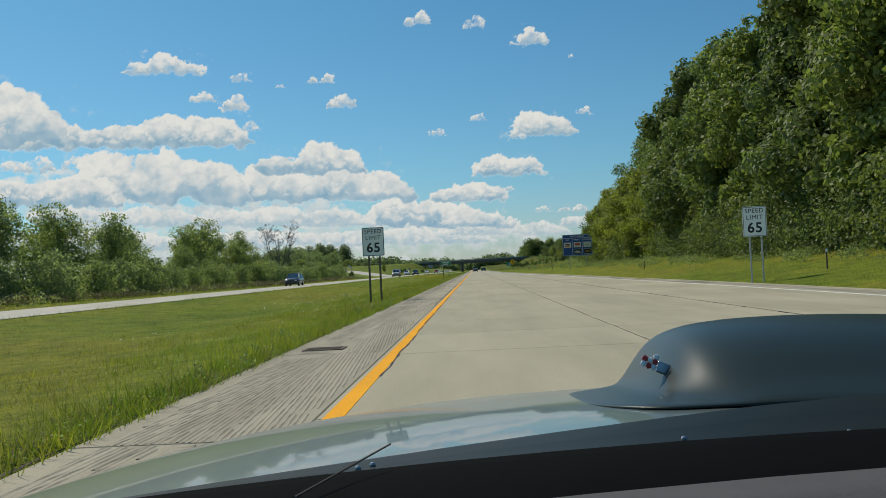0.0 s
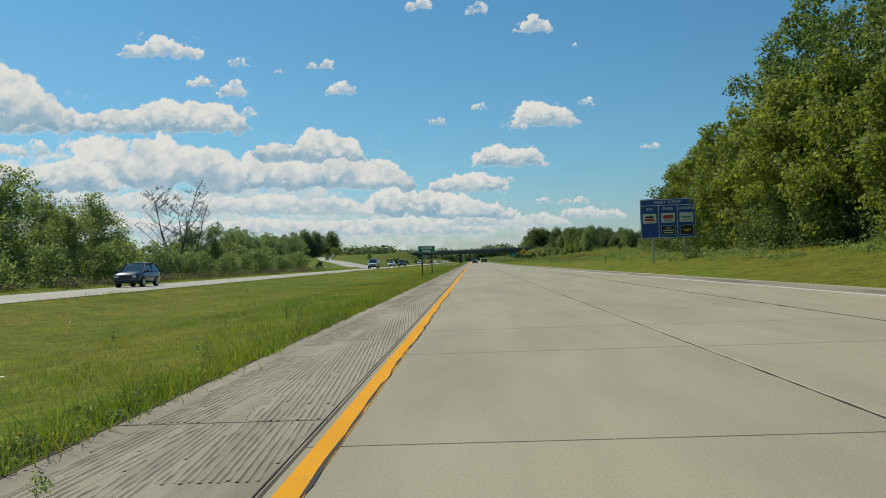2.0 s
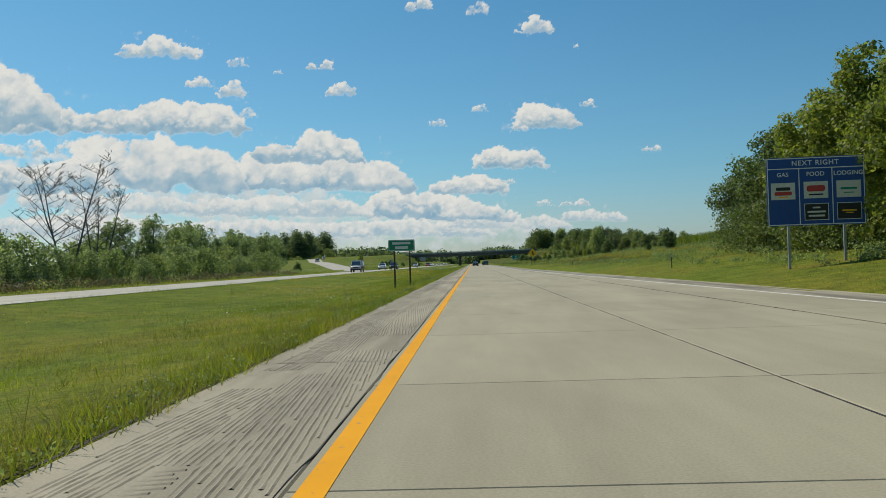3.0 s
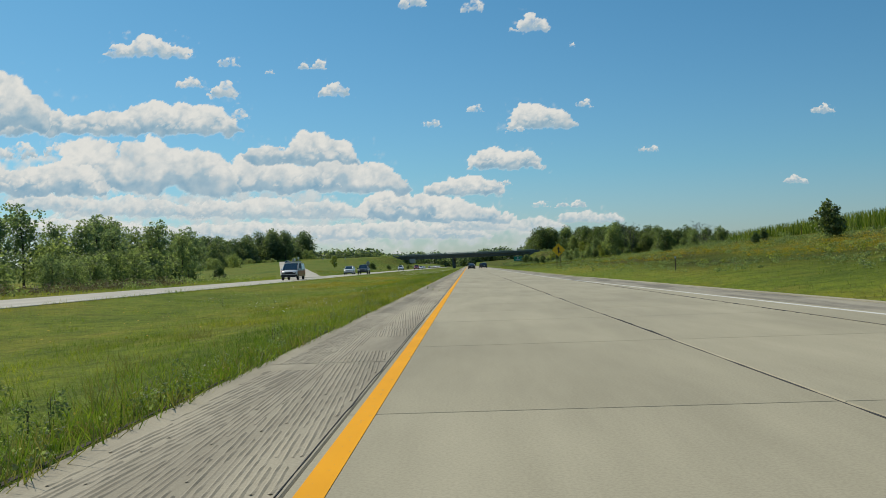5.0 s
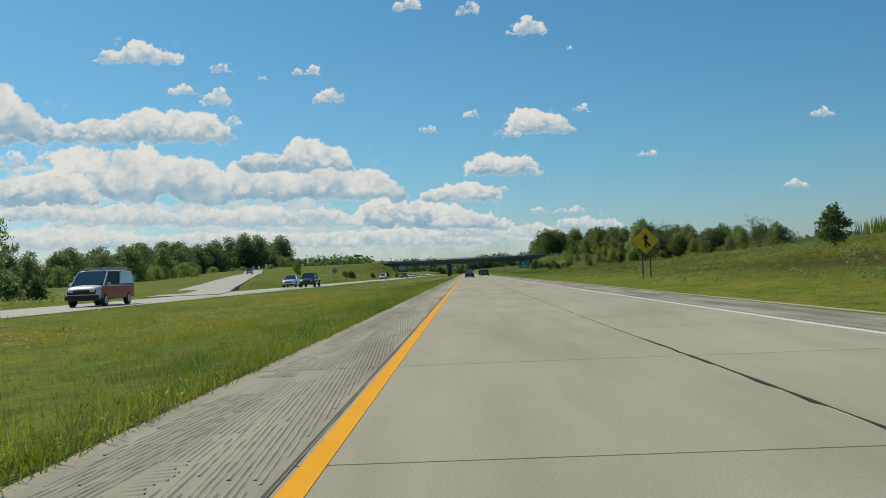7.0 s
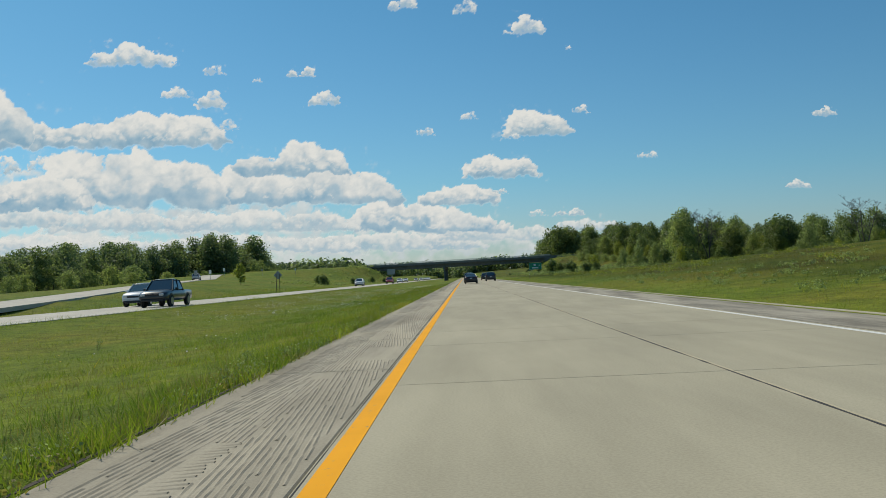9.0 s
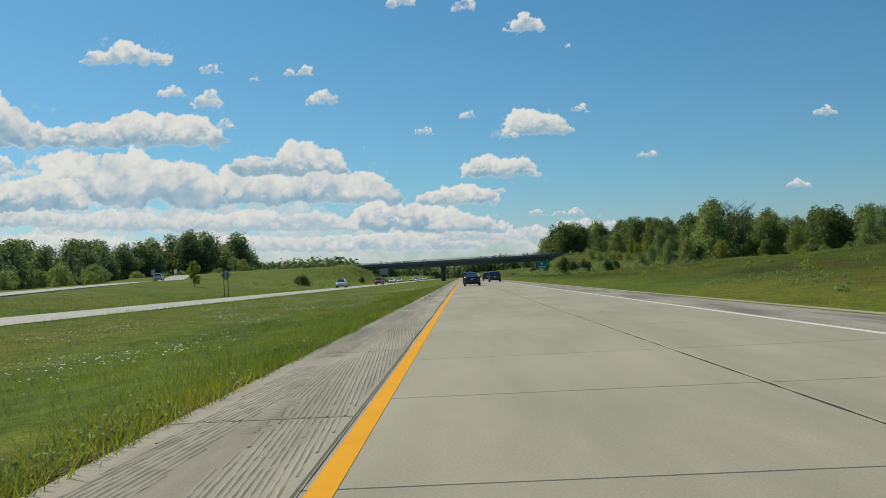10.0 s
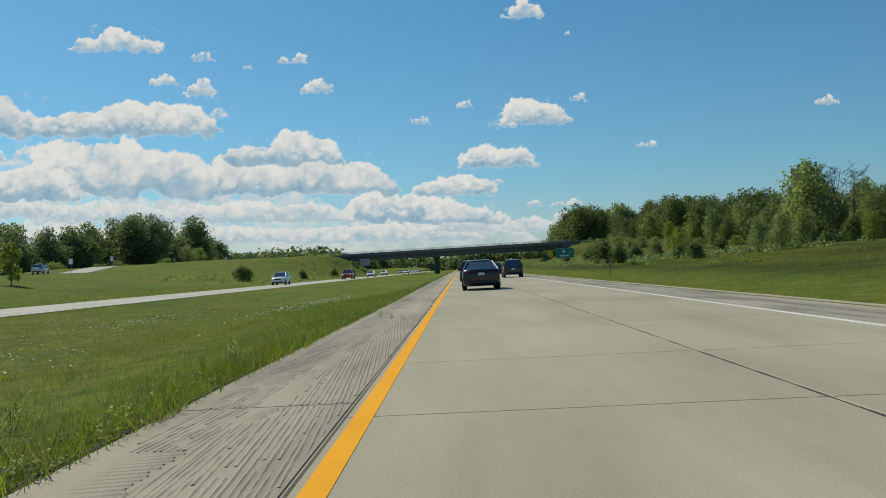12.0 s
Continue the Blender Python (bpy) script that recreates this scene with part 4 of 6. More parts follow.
def service_sign(x, y):
    g = land(x, y)
    t = thing("service_sign", pose(x, y, g, 0, 0, -6), "large blue motorway services sign with logo panels on steel posts", "road sign")
    w, h, z0 = 4.05, 2.95, 2.3 - g
    face = part("sign_face", panel(bmesh.new(), w, h, z0, 0, 0.03, 0.12), M_BLUE, t)
    frame_bars(w, h, z0, -0.002, 0.03, 0.04, M_LEGEND, face)
    bm = bmesh.new()
    box(bm, -w / 2 + 0.07, w / 2 - 0.07, -0.003, -0.002, z0 + 2.44, z0 + 2.48)
    part("divider", bm, M_LEGEND, face)
    for dx in (-0.68, 0.68):
        bm = bmesh.new()
        box(bm, dx - 0.02, dx + 0.02, -0.003, -0.002, z0 + 0.07, z0 + 2.44)
        part("divider", bm, M_LEGEND, face)
    letters("NEXT RIGHT", 0.30, 0, z0 + 2.68, -0.004, M_LEGEND, face, spread=1.15, bold=0.004)
    for dx, word in ((-1.35, "GAS"), (0, "FOOD"), (1.34, "LODGING")):
        letters(word, 0.255, dx, z0 + 2.2, -0.004, M_LEGEND, face, spread=1.05, bold=0.004)
    for dx, dz, mat in ((-1.35, 1.5, M_CREAM), (0, 1.52, M_CREAM), (1.34, 1.52, M_CREAM), (0, 0.58, M_BLACK), (1.34, 0.58, M_BLACK)):
        bm = bmesh.new()
        box(bm, dx - 0.5, dx + 0.5, -0.012, -0.002, z0 + dz - 0.36, z0 + dz + 0.36, 0.004)
        lp = part("logo_panel", bm, mat, face)
        if mat is M_CREAM:
            shapes = {-1.35: ((M_BLACK, 0.1, 0.30, 0.07), (M_RED, -0.10, 0.36, 0.08), (M_YSIGN, -0.25, 0.2, 0.03)), 0: ((M_RED, 0.06, 0.38, 0.13), (M_BLACK, -0.2, 0.3, 0.03))}.get(dx, ((M_GREEN, 0.02, 0.34, 0.045), (M_GREEN, -0.16, 0.22, 0.02)))
        else:
            shapes = ((M_CREAM, 0.18, 0.16, 0.035), (M_CREAM, 0.0, 0.38, 0.04), (M_CREAM, -0.17, 0.34, 0.04)) if dx < 1 else ((M_YSIGN, 0.02, 0.3, 0.03), (M_YSIGN, -0.08, 0.16, 0.02))
            frame_bars(1.0, 0.72, z0 + dz - 0.36, -0.014, 0.0, 0.025, M_LEGEND, lp).location.x = dx
        for tone, zz, half, tall in shapes:
            bm = panel(bmesh.new(), half * 2, tall * 2, -tall, -0.016, 0.004, tall * 0.8)
            bmesh.ops.translate(bm, vec=(dx, 0, z0 + dz + zz), verts=bm.verts[:])
            part("logo_shape", bm, tone, lp)
    posts(t, (-1.15, 1.15), z0 + h - 0.2, M_STEEL, 0.11, 0.5, 0.12)
    return t


service_sign(14.65, 127.6)


def guide_sign(x, y, w, h, z0, label, rows, turn=0, arrow=False):
    g = land(x, y)
    t = thing("guide_sign", pose(x, y, g, 0, 0, turn), label, "road sign", "green guide signs")
    face = part("sign_face", panel(bmesh.new(), w, h, z0 - g, 0, 0.03, 0.06), M_GREEN, t)
    frame_bars(w, h, z0 - g, -0.002, 0.02, 0.03, M_LEGEND, face)
    for (bx, bz, bw, bh) in rows:
        bm = bmesh.new()
        box(bm, bx - bw / 2, bx + bw / 2, -0.004, -0.002, z0 - g + bz - bh / 2, z0 - g + bz + bh / 2)
        part("legend_bar", bm, M_LEGEND, face)
    if arrow:
        bm = bmesh.new()
        for p in (((0.95, 0.85), (1.25, 1.15), (1.17, 1.23), (0.87, 0.93)), ((1.08, 1.28), (1.38, 1.36), (1.30, 1.06))):
            bm.faces.new([bm.verts.new((a_, -0.004, z0 - g + b_)) for a_, b_ in p])
        part("arrow", bm, M_LEGEND, face)
    posts(t, (-w * 0.28, w * 0.3), z0 - g + h - 0.1, M_RUST, 0.09)
    return t


guide_sign(-4.0, 138, 1.45, 0.62, 1.88, "green place-name sign with white lettering on two posts", [(0, 0.43, 1.0, 0.13), (0, 0.19, 0.72, 0.15)])
guide_sign(21.2, 538, 3.7, 2.0, 2.2, "green exit sign with white arrow on the verge", [(-0.2, 1.35, 0.6, 0.55), (-0.1, 0.5, 1.9, 0.34)], -3, True)


def diamond(x, y, zc, size, face_mat, label, back=False, arrow=False):
    g = land(x, y)
    t = thing("warning_sign", pose(x, y, g, 0, 0, -3), label, "road sign")
    r_ = size / math.sqrt(2)
    bm = panel(bmesh.new(), size, size, -size / 2, 0, 0.02, 0.06)
    bmesh.ops.rotate(bm, verts=bm.verts[:], cent=(0, 0, 0), matrix=Euler((0, radians(45), 0)).to_matrix())
    bmesh.ops.translate(bm, vec=(0, 0, zc - g), verts=bm.verts[:])
    face = part("sign_face", bm, face_mat, t)
    if arrow:
        z = zc - g
        bm = bmesh.new()
        for p in (((-0.07, -0.42), (0.07, -0.42), (0.07, 0.12), (-0.07, 0.12)), ((-0.2, 0.1), (0.2, 0.1), (0, 0.45)), ((0.07, -0.2), (0.07, -0.02), (0.24, -0.42), (0.32, -0.32))):
            vs = [bm.verts.new((a_, -0.004, z + b_)) for a_, b_ in p]
            bm.faces.new(vs if len(p) == 3 else [vs[0], vs[1], vs[2], vs[3]] if p[0][0] < 0 else [vs[0], vs[1], vs[3], vs[2]])
        part("arrow", bm, M_BLACK, face, "black merge arrow")
    posts(t, (-0.24, 0.24), zc - g + (-0.05 if not back else 0.2), M_RUST, 0.075, 0.4, -0.06 if back else 0.08)
    return t


diamond(11.3, 262.5, 2.65, 1.2, M_YSIGN, "yellow diamond merge warning sign on two posts", arrow=True)
diamond(-27.7, 399, 2.6, 0.92, M_SIGNBACK, "bare grey back of a diamond warning sign", back=True)


def small_sign(x, y, w, h, zc, mat, label, name="small_sign"):
    g = land(x, y)
    t = thing(name, pose(x, y, g), label, "road sign", "small signs by the slip road")
    part("sign_face", panel(bmesh.new(), w, h, zc - g - h / 2, 0, 0.02, 0.04), mat, t)
    posts(t, (0,), zc - g + h / 2 - 0.05, M_STEEL, 0.07)


for x, y, w, h, dz, mat in ((-64, 481, 0.8, 1.1, 1.9, M_SIGNBACK), (-70, 515, 0.7, 1.0, 2.2, M_WFACE), (-74, 545, 0.7, 1.0, 2.2, M_WFACE), (-66, 562, 0.6, 0.6, 1.8, M_SIGNBACK), (-58, 578, 0.5, 0.8, 1.7, M_WFACE)):
    small_sign(x, y, w, h, land(x, y) + dz, mat, "small sign panel on a single post on the bank")
small_sign(24.5, 600, 1.3, 1.5, 3.6, M_YSIGN, "yellow advisory exit panel beside the lanes", "advisory_sign")
small_sign(-30, 640, 3.2, 2.2, 4.4, M_SIGNBACK, "grey back of a large guide sign under the overpass", "sign_back")


def marker_post(x, y, h):
    t = thing("marker_post", pose(x, y, land(x, y)), "thin brown steel marker post in the grass", "post", "marker posts")
    bm = bmesh.new()
    box(bm, -0.03, 0.03, -0.015, 0.015, -0.3, h, 0.004)
    part("stake", bm, M_RUST, t)
    bm = bmesh.new()
    box(bm, -0.045, 0.045, -0.025, -0.015, h - 0.14, h - 0.02, 0.004)
    part("reflector", bm, M_WFACE, t, "small white reflector")


for x, y in ((14.6, 38), (14.2, 76), (12.8, 148), (12.1, 201), (11, 420)):
    marker_post(x, y, 0.85)
for k in range(9):
    marker_post(33 + k * 1.2, 300 - k * 9, 1.3)

# ---- vehicles ----
M_GLASS = plain("car_glass", (0.02, 0.025, 0.028), 0.06, 0, 0.0, 3)
M_GLASS.node_tree.nodes["Principled BSDF"].inputs["IOR"].default_value = 2.6
M_TYRE = plain("tyre_rubber", (0.018, 0.018, 0.018), 0.85)
M_RIM = plain("alloy_rim", (0.45, 0.46, 0.47), 0.3, 0.9)
M_TRIM = plain("black_trim", (0.02, 0.02, 0.022), 0.55)
M_TAIL = plain("red_tail_lamp", (0.12, 0.008, 0.01), 0.25)
M_LAMP = plain("clear_headlamp", (0.72, 0.74, 0.76), 0.12, 0.3)
M_PLATE = plain("plate_white", (0.6, 0.6, 0.6), 0.5)


def car_paint(name, colour):
    return plain(name, colour, 0.32, 0.05, 0.08, 2.0, 0, 0.6)


def loft(sections, mat, name, parent, label="", smooth_on=True):
    """sections: rings of equal length along the car."""
    bm = bmesh.new()
    rings = [[bm.verts.new(p) for p in s] for s in sections]
    n = len(rings[0])
    for r0, r1 in zip(rings, rings[1:]):
        for i in range(n):
            bm.faces.new((r0[i], r0[(i + 1) % n], r1[(i + 1) % n], r1[i]))
    bm.faces.new(rings[0])
    bm.faces.new(list(reversed(rings[-1])))
    bmesh.ops.recalc_face_normals(bm, faces=bm.faces[:])
    return part(name, bm, mat, parent, label, smooth_on)


def body_ring(y, w, z0, z1, crown=0.04):
    half = [(w * 0.84, z0), (w * 0.97, z0 + 0.10), (w, z0 + (z1 - z0) * 0.45), (w * 0.985, z1 - 0.10), (w * 0.93, z1 - 0.02), (w * 0.6, z1 + crown * 0.7)]
    return [(x, y, z) for x, z in half] + [(0, y, z1 + crown)] + [(-x, y, z) for x, z in reversed(half)]


def pane(pts, inward, mat, name, parent):
    bm = bmesh.new()
    f = bm.faces.new([bm.verts.new(p) for p in pts])
    g = bmesh.ops.extrude_face_region(bm, geom=[f])
    bmesh.ops.translate(bm, vec=inward, verts=[v for v in g["geom"] if isinstance(v, bmesh.types.BMVert)])
    bmesh.ops.recalc_face_normals(bm, faces=bm.faces[:])
    return part(name, bm, mat, parent)


def vehicle(name, x, y, heading, label, category, paint_mat, kind, lower=None):
    """A car from its outline: nose towards +y before it is turned."""
    t = thing(name, pose(x, y, 0.03 if x < -10 else 0.004, 0, 0, heading), label, category, "traffic")
    W, body, cab, wheel_r, axles = {
        "sedan": (0.92, [(-2.42, 0.80, 0.42, 0.78), (-2.36, 0.88, 0.24, 0.98), (-2.0, 0.915, 0.2, 1.04), (-1.1, 0.92, 0.2, 1.0), (0.6, 0.92, 0.2, 0.98), (1.2, 0.91, 0.2, 0.94), (2.0, 0.88, 0.22, 0.80), (2.36, 0.80, 0.26, 0.66), (2.44, 0.68, 0.34, 0.58)],
                  ((-1.98, 1.02), (-1.05, 1.44), (0.15, 1.46), (1.15, 0.97), 0.86, 0.60), 0.33, (-1.42, 1.42)),
        "suv": (0.94, [(-2.28, 0.82, 0.45, 1.0), (-2.24, 0.90, 0.3, 1.08), (-1.8, 0.94, 0.26, 1.10), (0.7, 0.94, 0.26, 1.08), (1.2, 0.93, 0.26, 1.06), (2.0, 0.90, 0.28, 0.98), (2.28, 0.84, 0.32, 0.84), (2.36, 0.72, 0.4, 0.70)],
                ((-2.2, 1.08), (-1.75, 1.66), (0.2, 1.70), (1.1, 1.08), 0.88, 0.68), 0.36, (-1.35, 1.4)),
        "van": (1.0, [(-2.85, 0.92, 0.5, 1.2), (-2.8, 0.99, 0.38, 1.25), (1.0, 1.0, 0.36, 1.25), (1.7, 0.99, 0.36, 1.22), (2.4, 0.97, 0.36, 1.12), (2.7, 0.93, 0.38, 1.0), (2.8, 0.85, 0.45, 0.85)],
                ((-2.82, 1.22), (-2.72, 2.02), (1.0, 2.06), (1.95, 1.22), 0.96, 0.84), 0.38, (-1.75, 1.85)),
        "pickup": (0.98, [(-2.85, 0.90, 0.5, 1.0), (-2.8, 0.96, 0.42, 1.08), (-0.9, 0.98, 0.40, 1.10), (1.0, 0.98, 0.40, 1.12), (1.4, 0.97, 0.40, 1.12), (2.4, 0.95, 0.42, 1.04), (2.75, 0.9, 0.45, 0.92), (2.84, 0.8, 0.5, 0.8)],
                   ((-0.95, 1.10), (-0.75, 1.80), (0.55, 1.84), (1.35, 1.12), 0.92, 0.72), 0.40, (-1.8, 1.8)),
    }[kind]
    b = loft([body_ring(*s) for s in body], paint_mat, "body", t)
    (rb, zb), (rt, zt), (ft, zf), (fb, zw), wb, wt = cab
    zt -= 0.03
    zf -= 0.03
    loft([[(s * wb * 0.98, rb, zb - 0.05), (s * wt * 0.98, rt, zt), (-s * wt * 0.98, rt, zt), (-s * wb * 0.98, rb, zb - 0.05)] for s in (1,)] +
         [[(wb * 0.98, rt * 0.5 + ft * 0.5, zb - 0.05), (wt * 0.98, rt * 0.5 + ft * 0.5, zf), (-wt * 0.98, rt * 0.5 + ft * 0.5, zf), (-wb * 0.98, rt * 0.5 + ft * 0.5, zb - 0.05)]] +
         [[(wb * 0.98, fb, zw - 0.05), (wt * 0.98, ft, zf), (-wt * 0.98, ft, zf), (-wb * 0.98, fb, zw - 0.05)]], M_TRIM, "cabin", t, "", False)
    # roof and pillars in body colour
    loft([[(wt * 0.98, rt - 0.01, zt - 0.025), (wt * 1.0, rt, zt), (wt * 0.7, rt, zt + 0.05), (-wt * 0.7, rt, zt + 0.05), (-wt, rt, zt), (-wt * 0.98, rt - 0.01, zt - 0.025)],
          [(wt * 0.92, (rt + ft) / 2, zf - 0.03), (wt * 1.03, (rt + ft) / 2, zf), (wt * 0.72, (rt + ft) / 2, zf + 0.07), (-wt * 0.72, (rt + ft) / 2, zf + 0.07), (-wt * 1.03, (rt + ft) / 2, zf), (-wt * 0.92, (rt + ft) / 2, zf - 0.03)],
          [(wt * 0.98, ft + 0.01, zf - 0.025), (wt * 1.0, ft, zf), (wt * 0.7, ft, zf + 0.04), (-wt * 0.7, ft, zf + 0.04), (-wt, ft, zf), (-wt * 0.98, ft + 0.01, zf - 0.025)]], lower or paint_mat, "roof", t, "", False)
    for ob in t.children:
        if ob.name.split(".")[0] in ("cabin", "roof"):
            rounding = ob.modifiers.new("rounding", "BEVEL")
            rounding.width, rounding.segments, rounding.limit_method = 0.07, 3, "ANGLE"
            for p in ob.data.polygons:
                p.use_smooth = True
    for s in (-1, 1):
        for p0, p1 in (((wb, rb, zb), (wt, rt, zt)), ((wb, fb, zw), (wt, ft, zf)), ((wb * 0.995, (rb + fb) / 2, (zb + zw) / 2), (wt, (rt + ft) / 2, zf))):
            bm = tube(bmesh.new(), (s * p0[0], p0[1], p0[2] - 0.04), (s * p1[0], p1[1], p1[2]), 0.055, 0.045, 6)
            part("pillar", bm, paint_mat, t)
    mid_b, mid_t = (rb + fb) / 2, (rt + ft) / 2
    g = 0.012
    ry0, ry1 = (rt + (rb - rt) * (zt - z) / (zt - zb + 0.05) - g for z in (zb + 0.02, zt - 0.04))
    fy0, fy1 = (ft + (fb - ft) * (zf - z) / (zf - zw + 0.05) + g for z in (zw + 0.02, zf - 0.04))
    pane([(wb * 0.88, ry0, zb + 0.02), (wt * 0.9, ry1, zt - 0.04), (-wt * 0.9, ry1, zt - 0.04), (-wb * 0.88, ry0, zb + 0.02)], (0, 0.01, 0), M_GLASS, "rear_window", t)
    pane([(wb * 0.88, fy0, zw + 0.02), (wt * 0.9, fy1, zf - 0.04), (-wt * 0.9, fy1, zf - 0.04), (-wb * 0.88, fy0, zw + 0.02)], (0, -0.01, 0), M_GLASS, "windscreen", t)
    for s in (-1, 1):
        for a0, a1, c0, c1 in ((mid_b + 0.06, fb - 0.22, mid_t + 0.05, ft - 0.03), (rb + 0.2, mid_b - 0.06, rt + 0.05, mid_t - 0.05)):
            if kind == "van" and a0 < 0:
                continue
            pane([(s * (wb + g), a0, (zb + zw) / 2 + 0.02), (s * (wb + g), a1, (zb + zw) / 2 + 0.02), (s * (wt + g), c1, zt - 0.06), (s * (wt + g), c0, zt - 0.06)], (-s * 0.01, 0, 0), M_GLASS, "side_window", t)
        if kind == "van":
            pane([(s * (wb + g), -2.7, 1.26), (s * (wb + g), mid_b, 1.26), (s * (wt + g), mid_t, zt), (s * (wt + g), -2.66, zt)], (-s * 0.01, 0, 0), lower, "side_panel", t)
        m_ = bmesh.new()
        box(m_, s * (wb + 0.16) - 0.10, s * (wb + 0.16) + 0.10, fb - 0.42, fb - 0.30, zw + 0.0, zw + 0.15, 0.03)
        part("door_mirror", m_, paint_mat, t)
        for ay in axles:
            bm = bmesh.new()
            rot = Matrix.Rotation(radians(90), 4, "Y")
            bmesh.ops.create_cone(bm, cap_ends=True, segments=24, radius1=wheel_r + 0.07, radius2=wheel_r + 0.07, depth=0.06, matrix=Matrix.Translation((s * (W - 0.035), ay, wheel_r + 0.03)) @ rot)
            part("wheel_arch", bm, M_TRIM, t)
            bm = bmesh.new()
            r = bmesh.ops.create_cone(bm, cap_ends=True, segments=24, radius1=wheel_r, radius2=wheel_r, depth=0.23, matrix=Matrix.Translation((s * (W - 0.10), ay, wheel_r)) @ rot)
            bmesh.ops.bevel(bm, geom=[e_ for e_ in bm.edges if len(e_.link_faces) == 2 and max(len(f.verts) for f in e_.link_faces) > 4], offset=0.03, segments=2, affect="EDGES")
            wh = part("wheel", bm, M_TYRE, t)
            bm = bmesh.new()
            bmesh.ops.create_cone(bm, cap_ends=True, segments=20, radius1=wheel_r * 0.64, radius2=wheel_r * 0.58, depth=0.03, matrix=Matrix.Translation((s * (W + 0.025), ay, wheel_r)) @ rot)
            part("rim", bm, M_RIM, wh, "alloy rim")
    y0, y1 = body[0][0], body[-1][0]
    zt_, zh = body[1][3] - 0.16, body[-2][3] - 0.08
    for s in (-1, 1):
        bm = bmesh.new()
        if kind in ("suv", "van"):
            box(bm, s * 0.80 - 0.07, s * 0.80 + 0.07, y0 - 0.03, y0 + 0.2, zt_ - 0.05, zt_ + 0.22, 0.02)
        else:
            box(bm, s * 0.64 - 0.17, s * 0.64 + 0.17, y0 - 0.02, y0 + 0.2, zt_ - 0.02, zt_ + 0.06, 0.02)
        part("tail_lamp", bm, M_TAIL, t, "red tail lamp")
        bm = bmesh.new()
        box(bm, s * 0.62 - 0.15, s * 0.62 + 0.15, y1 - 0.22, y1 + 0.025, zh - 0.08, zh + 0.06, 0.03)
        part("headlight", bm, M_LAMP, t, "clear headlight")
    bm = bmesh.new()
    gw = 0.82 if kind == "van" else 0.45
    box(bm, -gw, gw, y1 - 0.2, y1 + 0.006, zh - (0.22 if kind == "van" else 0.10), zh + 0.05, 0.02)
    part("grille", bm, M_TRIM, t)
    for yy, zz in ((y0 - 0.035, body[0][2] + 0.0), (y1 - 0.02, body[-1][2] - 0.02)):
        bm = bmesh.new()
        box(bm, -0.74, 0.74, yy, yy + 0.12, zz - 0.08, zz + 0.07, 0.03)
        part("bumper", bm, M_TRIM, t)
    bm = bmesh.new()
    box(bm, -0.16, 0.16, y0 - 0.035, y0 - 0.02, zt_ - 0.17 + (0.08 if kind == "sedan" else 0), zt_ - 0.02 + (0.06 if kind == "sedan" else 0), 0.004)
    part("number_plate", bm, M_PLATE, t, "pale blank number plate")
    if kind == "van":
        for s in (-1, 1):
            bm = box(bmesh.new(), s * 1.0 - 0.012, s * 1.0 + 0.012, -2.72, 2.35, 0.42, 1.14, 0.01)
            part("side_stripe", bm, P_RED, t, "red lower side panel")
        bm = box(bmesh.new(), -0.96, 0.96, 2.62, 2.84, 0.40, 0.66, 0.03)
        part("front_bumper", bm, M_TRIM, t)
        for k in range(4):
            bm = bmesh.new()
            box(bm, -0.75, 0.75, -2.3 + k * 0.95, -2.24 + k * 0.95, 2.14, 2.19)
            part("roof_rack_bar", bm, M_STEEL, t)
            for s in (-1, 1):
                bm = bmesh.new()
                box(bm, s * 0.72 - 0.02, s * 0.72 + 0.02, -2.29 + k * 0.95, -2.25 + k * 0.95, 2.02, 2.15)
                part("rack_foot", bm, M_STEEL, t)
        for s in (-1, 1):
            bm = bmesh.new()
            box(bm, s * 0.5 - 0.03, s * 0.5 + 0.03, -2.8, 0.9, 2.19, 2.27)
            part("ladder_rail", bm, M_STEEL, t)
    return t


P_BLACK, P_DGREY, P_SILVER = car_paint("paint_black", (0.014, 0.013, 0.016)), car_paint("paint_dark_grey", (0.03, 0.032, 0.036)), car_paint("paint_silver", (0.42, 0.44, 0.46))
P_WHITE, P_RED, P_NAVY = car_paint("paint_white", (0.72, 0.72, 0.72)), car_paint("paint_red", (0.40, 0.018, 0.045)), car_paint("paint_navy", (0.03, 0.05, 0.08))
vehicle("sedan", 0.85, 398.4, 0, "black sedan with dark glass in the inner lane", "car", P_BLACK, "sedan")
vehicle("suv", 0.75, 430, 0, "black sport utility car ahead in the inner lane", "car", P_BLACK, "suv")
vehicle("suv", 4.95, 442, 0, "dark grey sport utility car in the outer lane", "car", P_DGREY, "suv")
vehicle("suv", 4.9, 486, 0, "black sport utility car far ahead in the outer lane", "car", P_BLACK, "suv")
vehicle("suv", -24.2, 124, 180, "dark blue-grey estate car on the other roadway", "car", P_NAVY, "suv")
vehicle("van", -21.7, 259, 180, "red van with white roof and ladder rack", "van", P_WHITE, "van", P_WHITE)
vehicle("pickup", -20.6, 326, 180, "dark grey pickup truck on the other roadway", "pickup", P_DGREY, "pickup")
vehicle("suv", -24.2, 332, 180, "white sport utility car on the other roadway", "car", P_WHITE, "suv")
vehicle("sedan", -24.2, 640, 180, "white sedan on the other roadway", "car", P_WHITE, "sedan")
vehicle("suv", -24.2, 474, 180, "white sport utility car near the overpass", "car", P_WHITE, "suv")
vehicle("pickup", -21.5, 526, 180, "red pickup truck near the overpass", "pickup", P_RED, "pickup")
vehicle("sedan", -22.4, 580, 180, "white sedan near the overpass", "car", P_WHITE, "sedan")
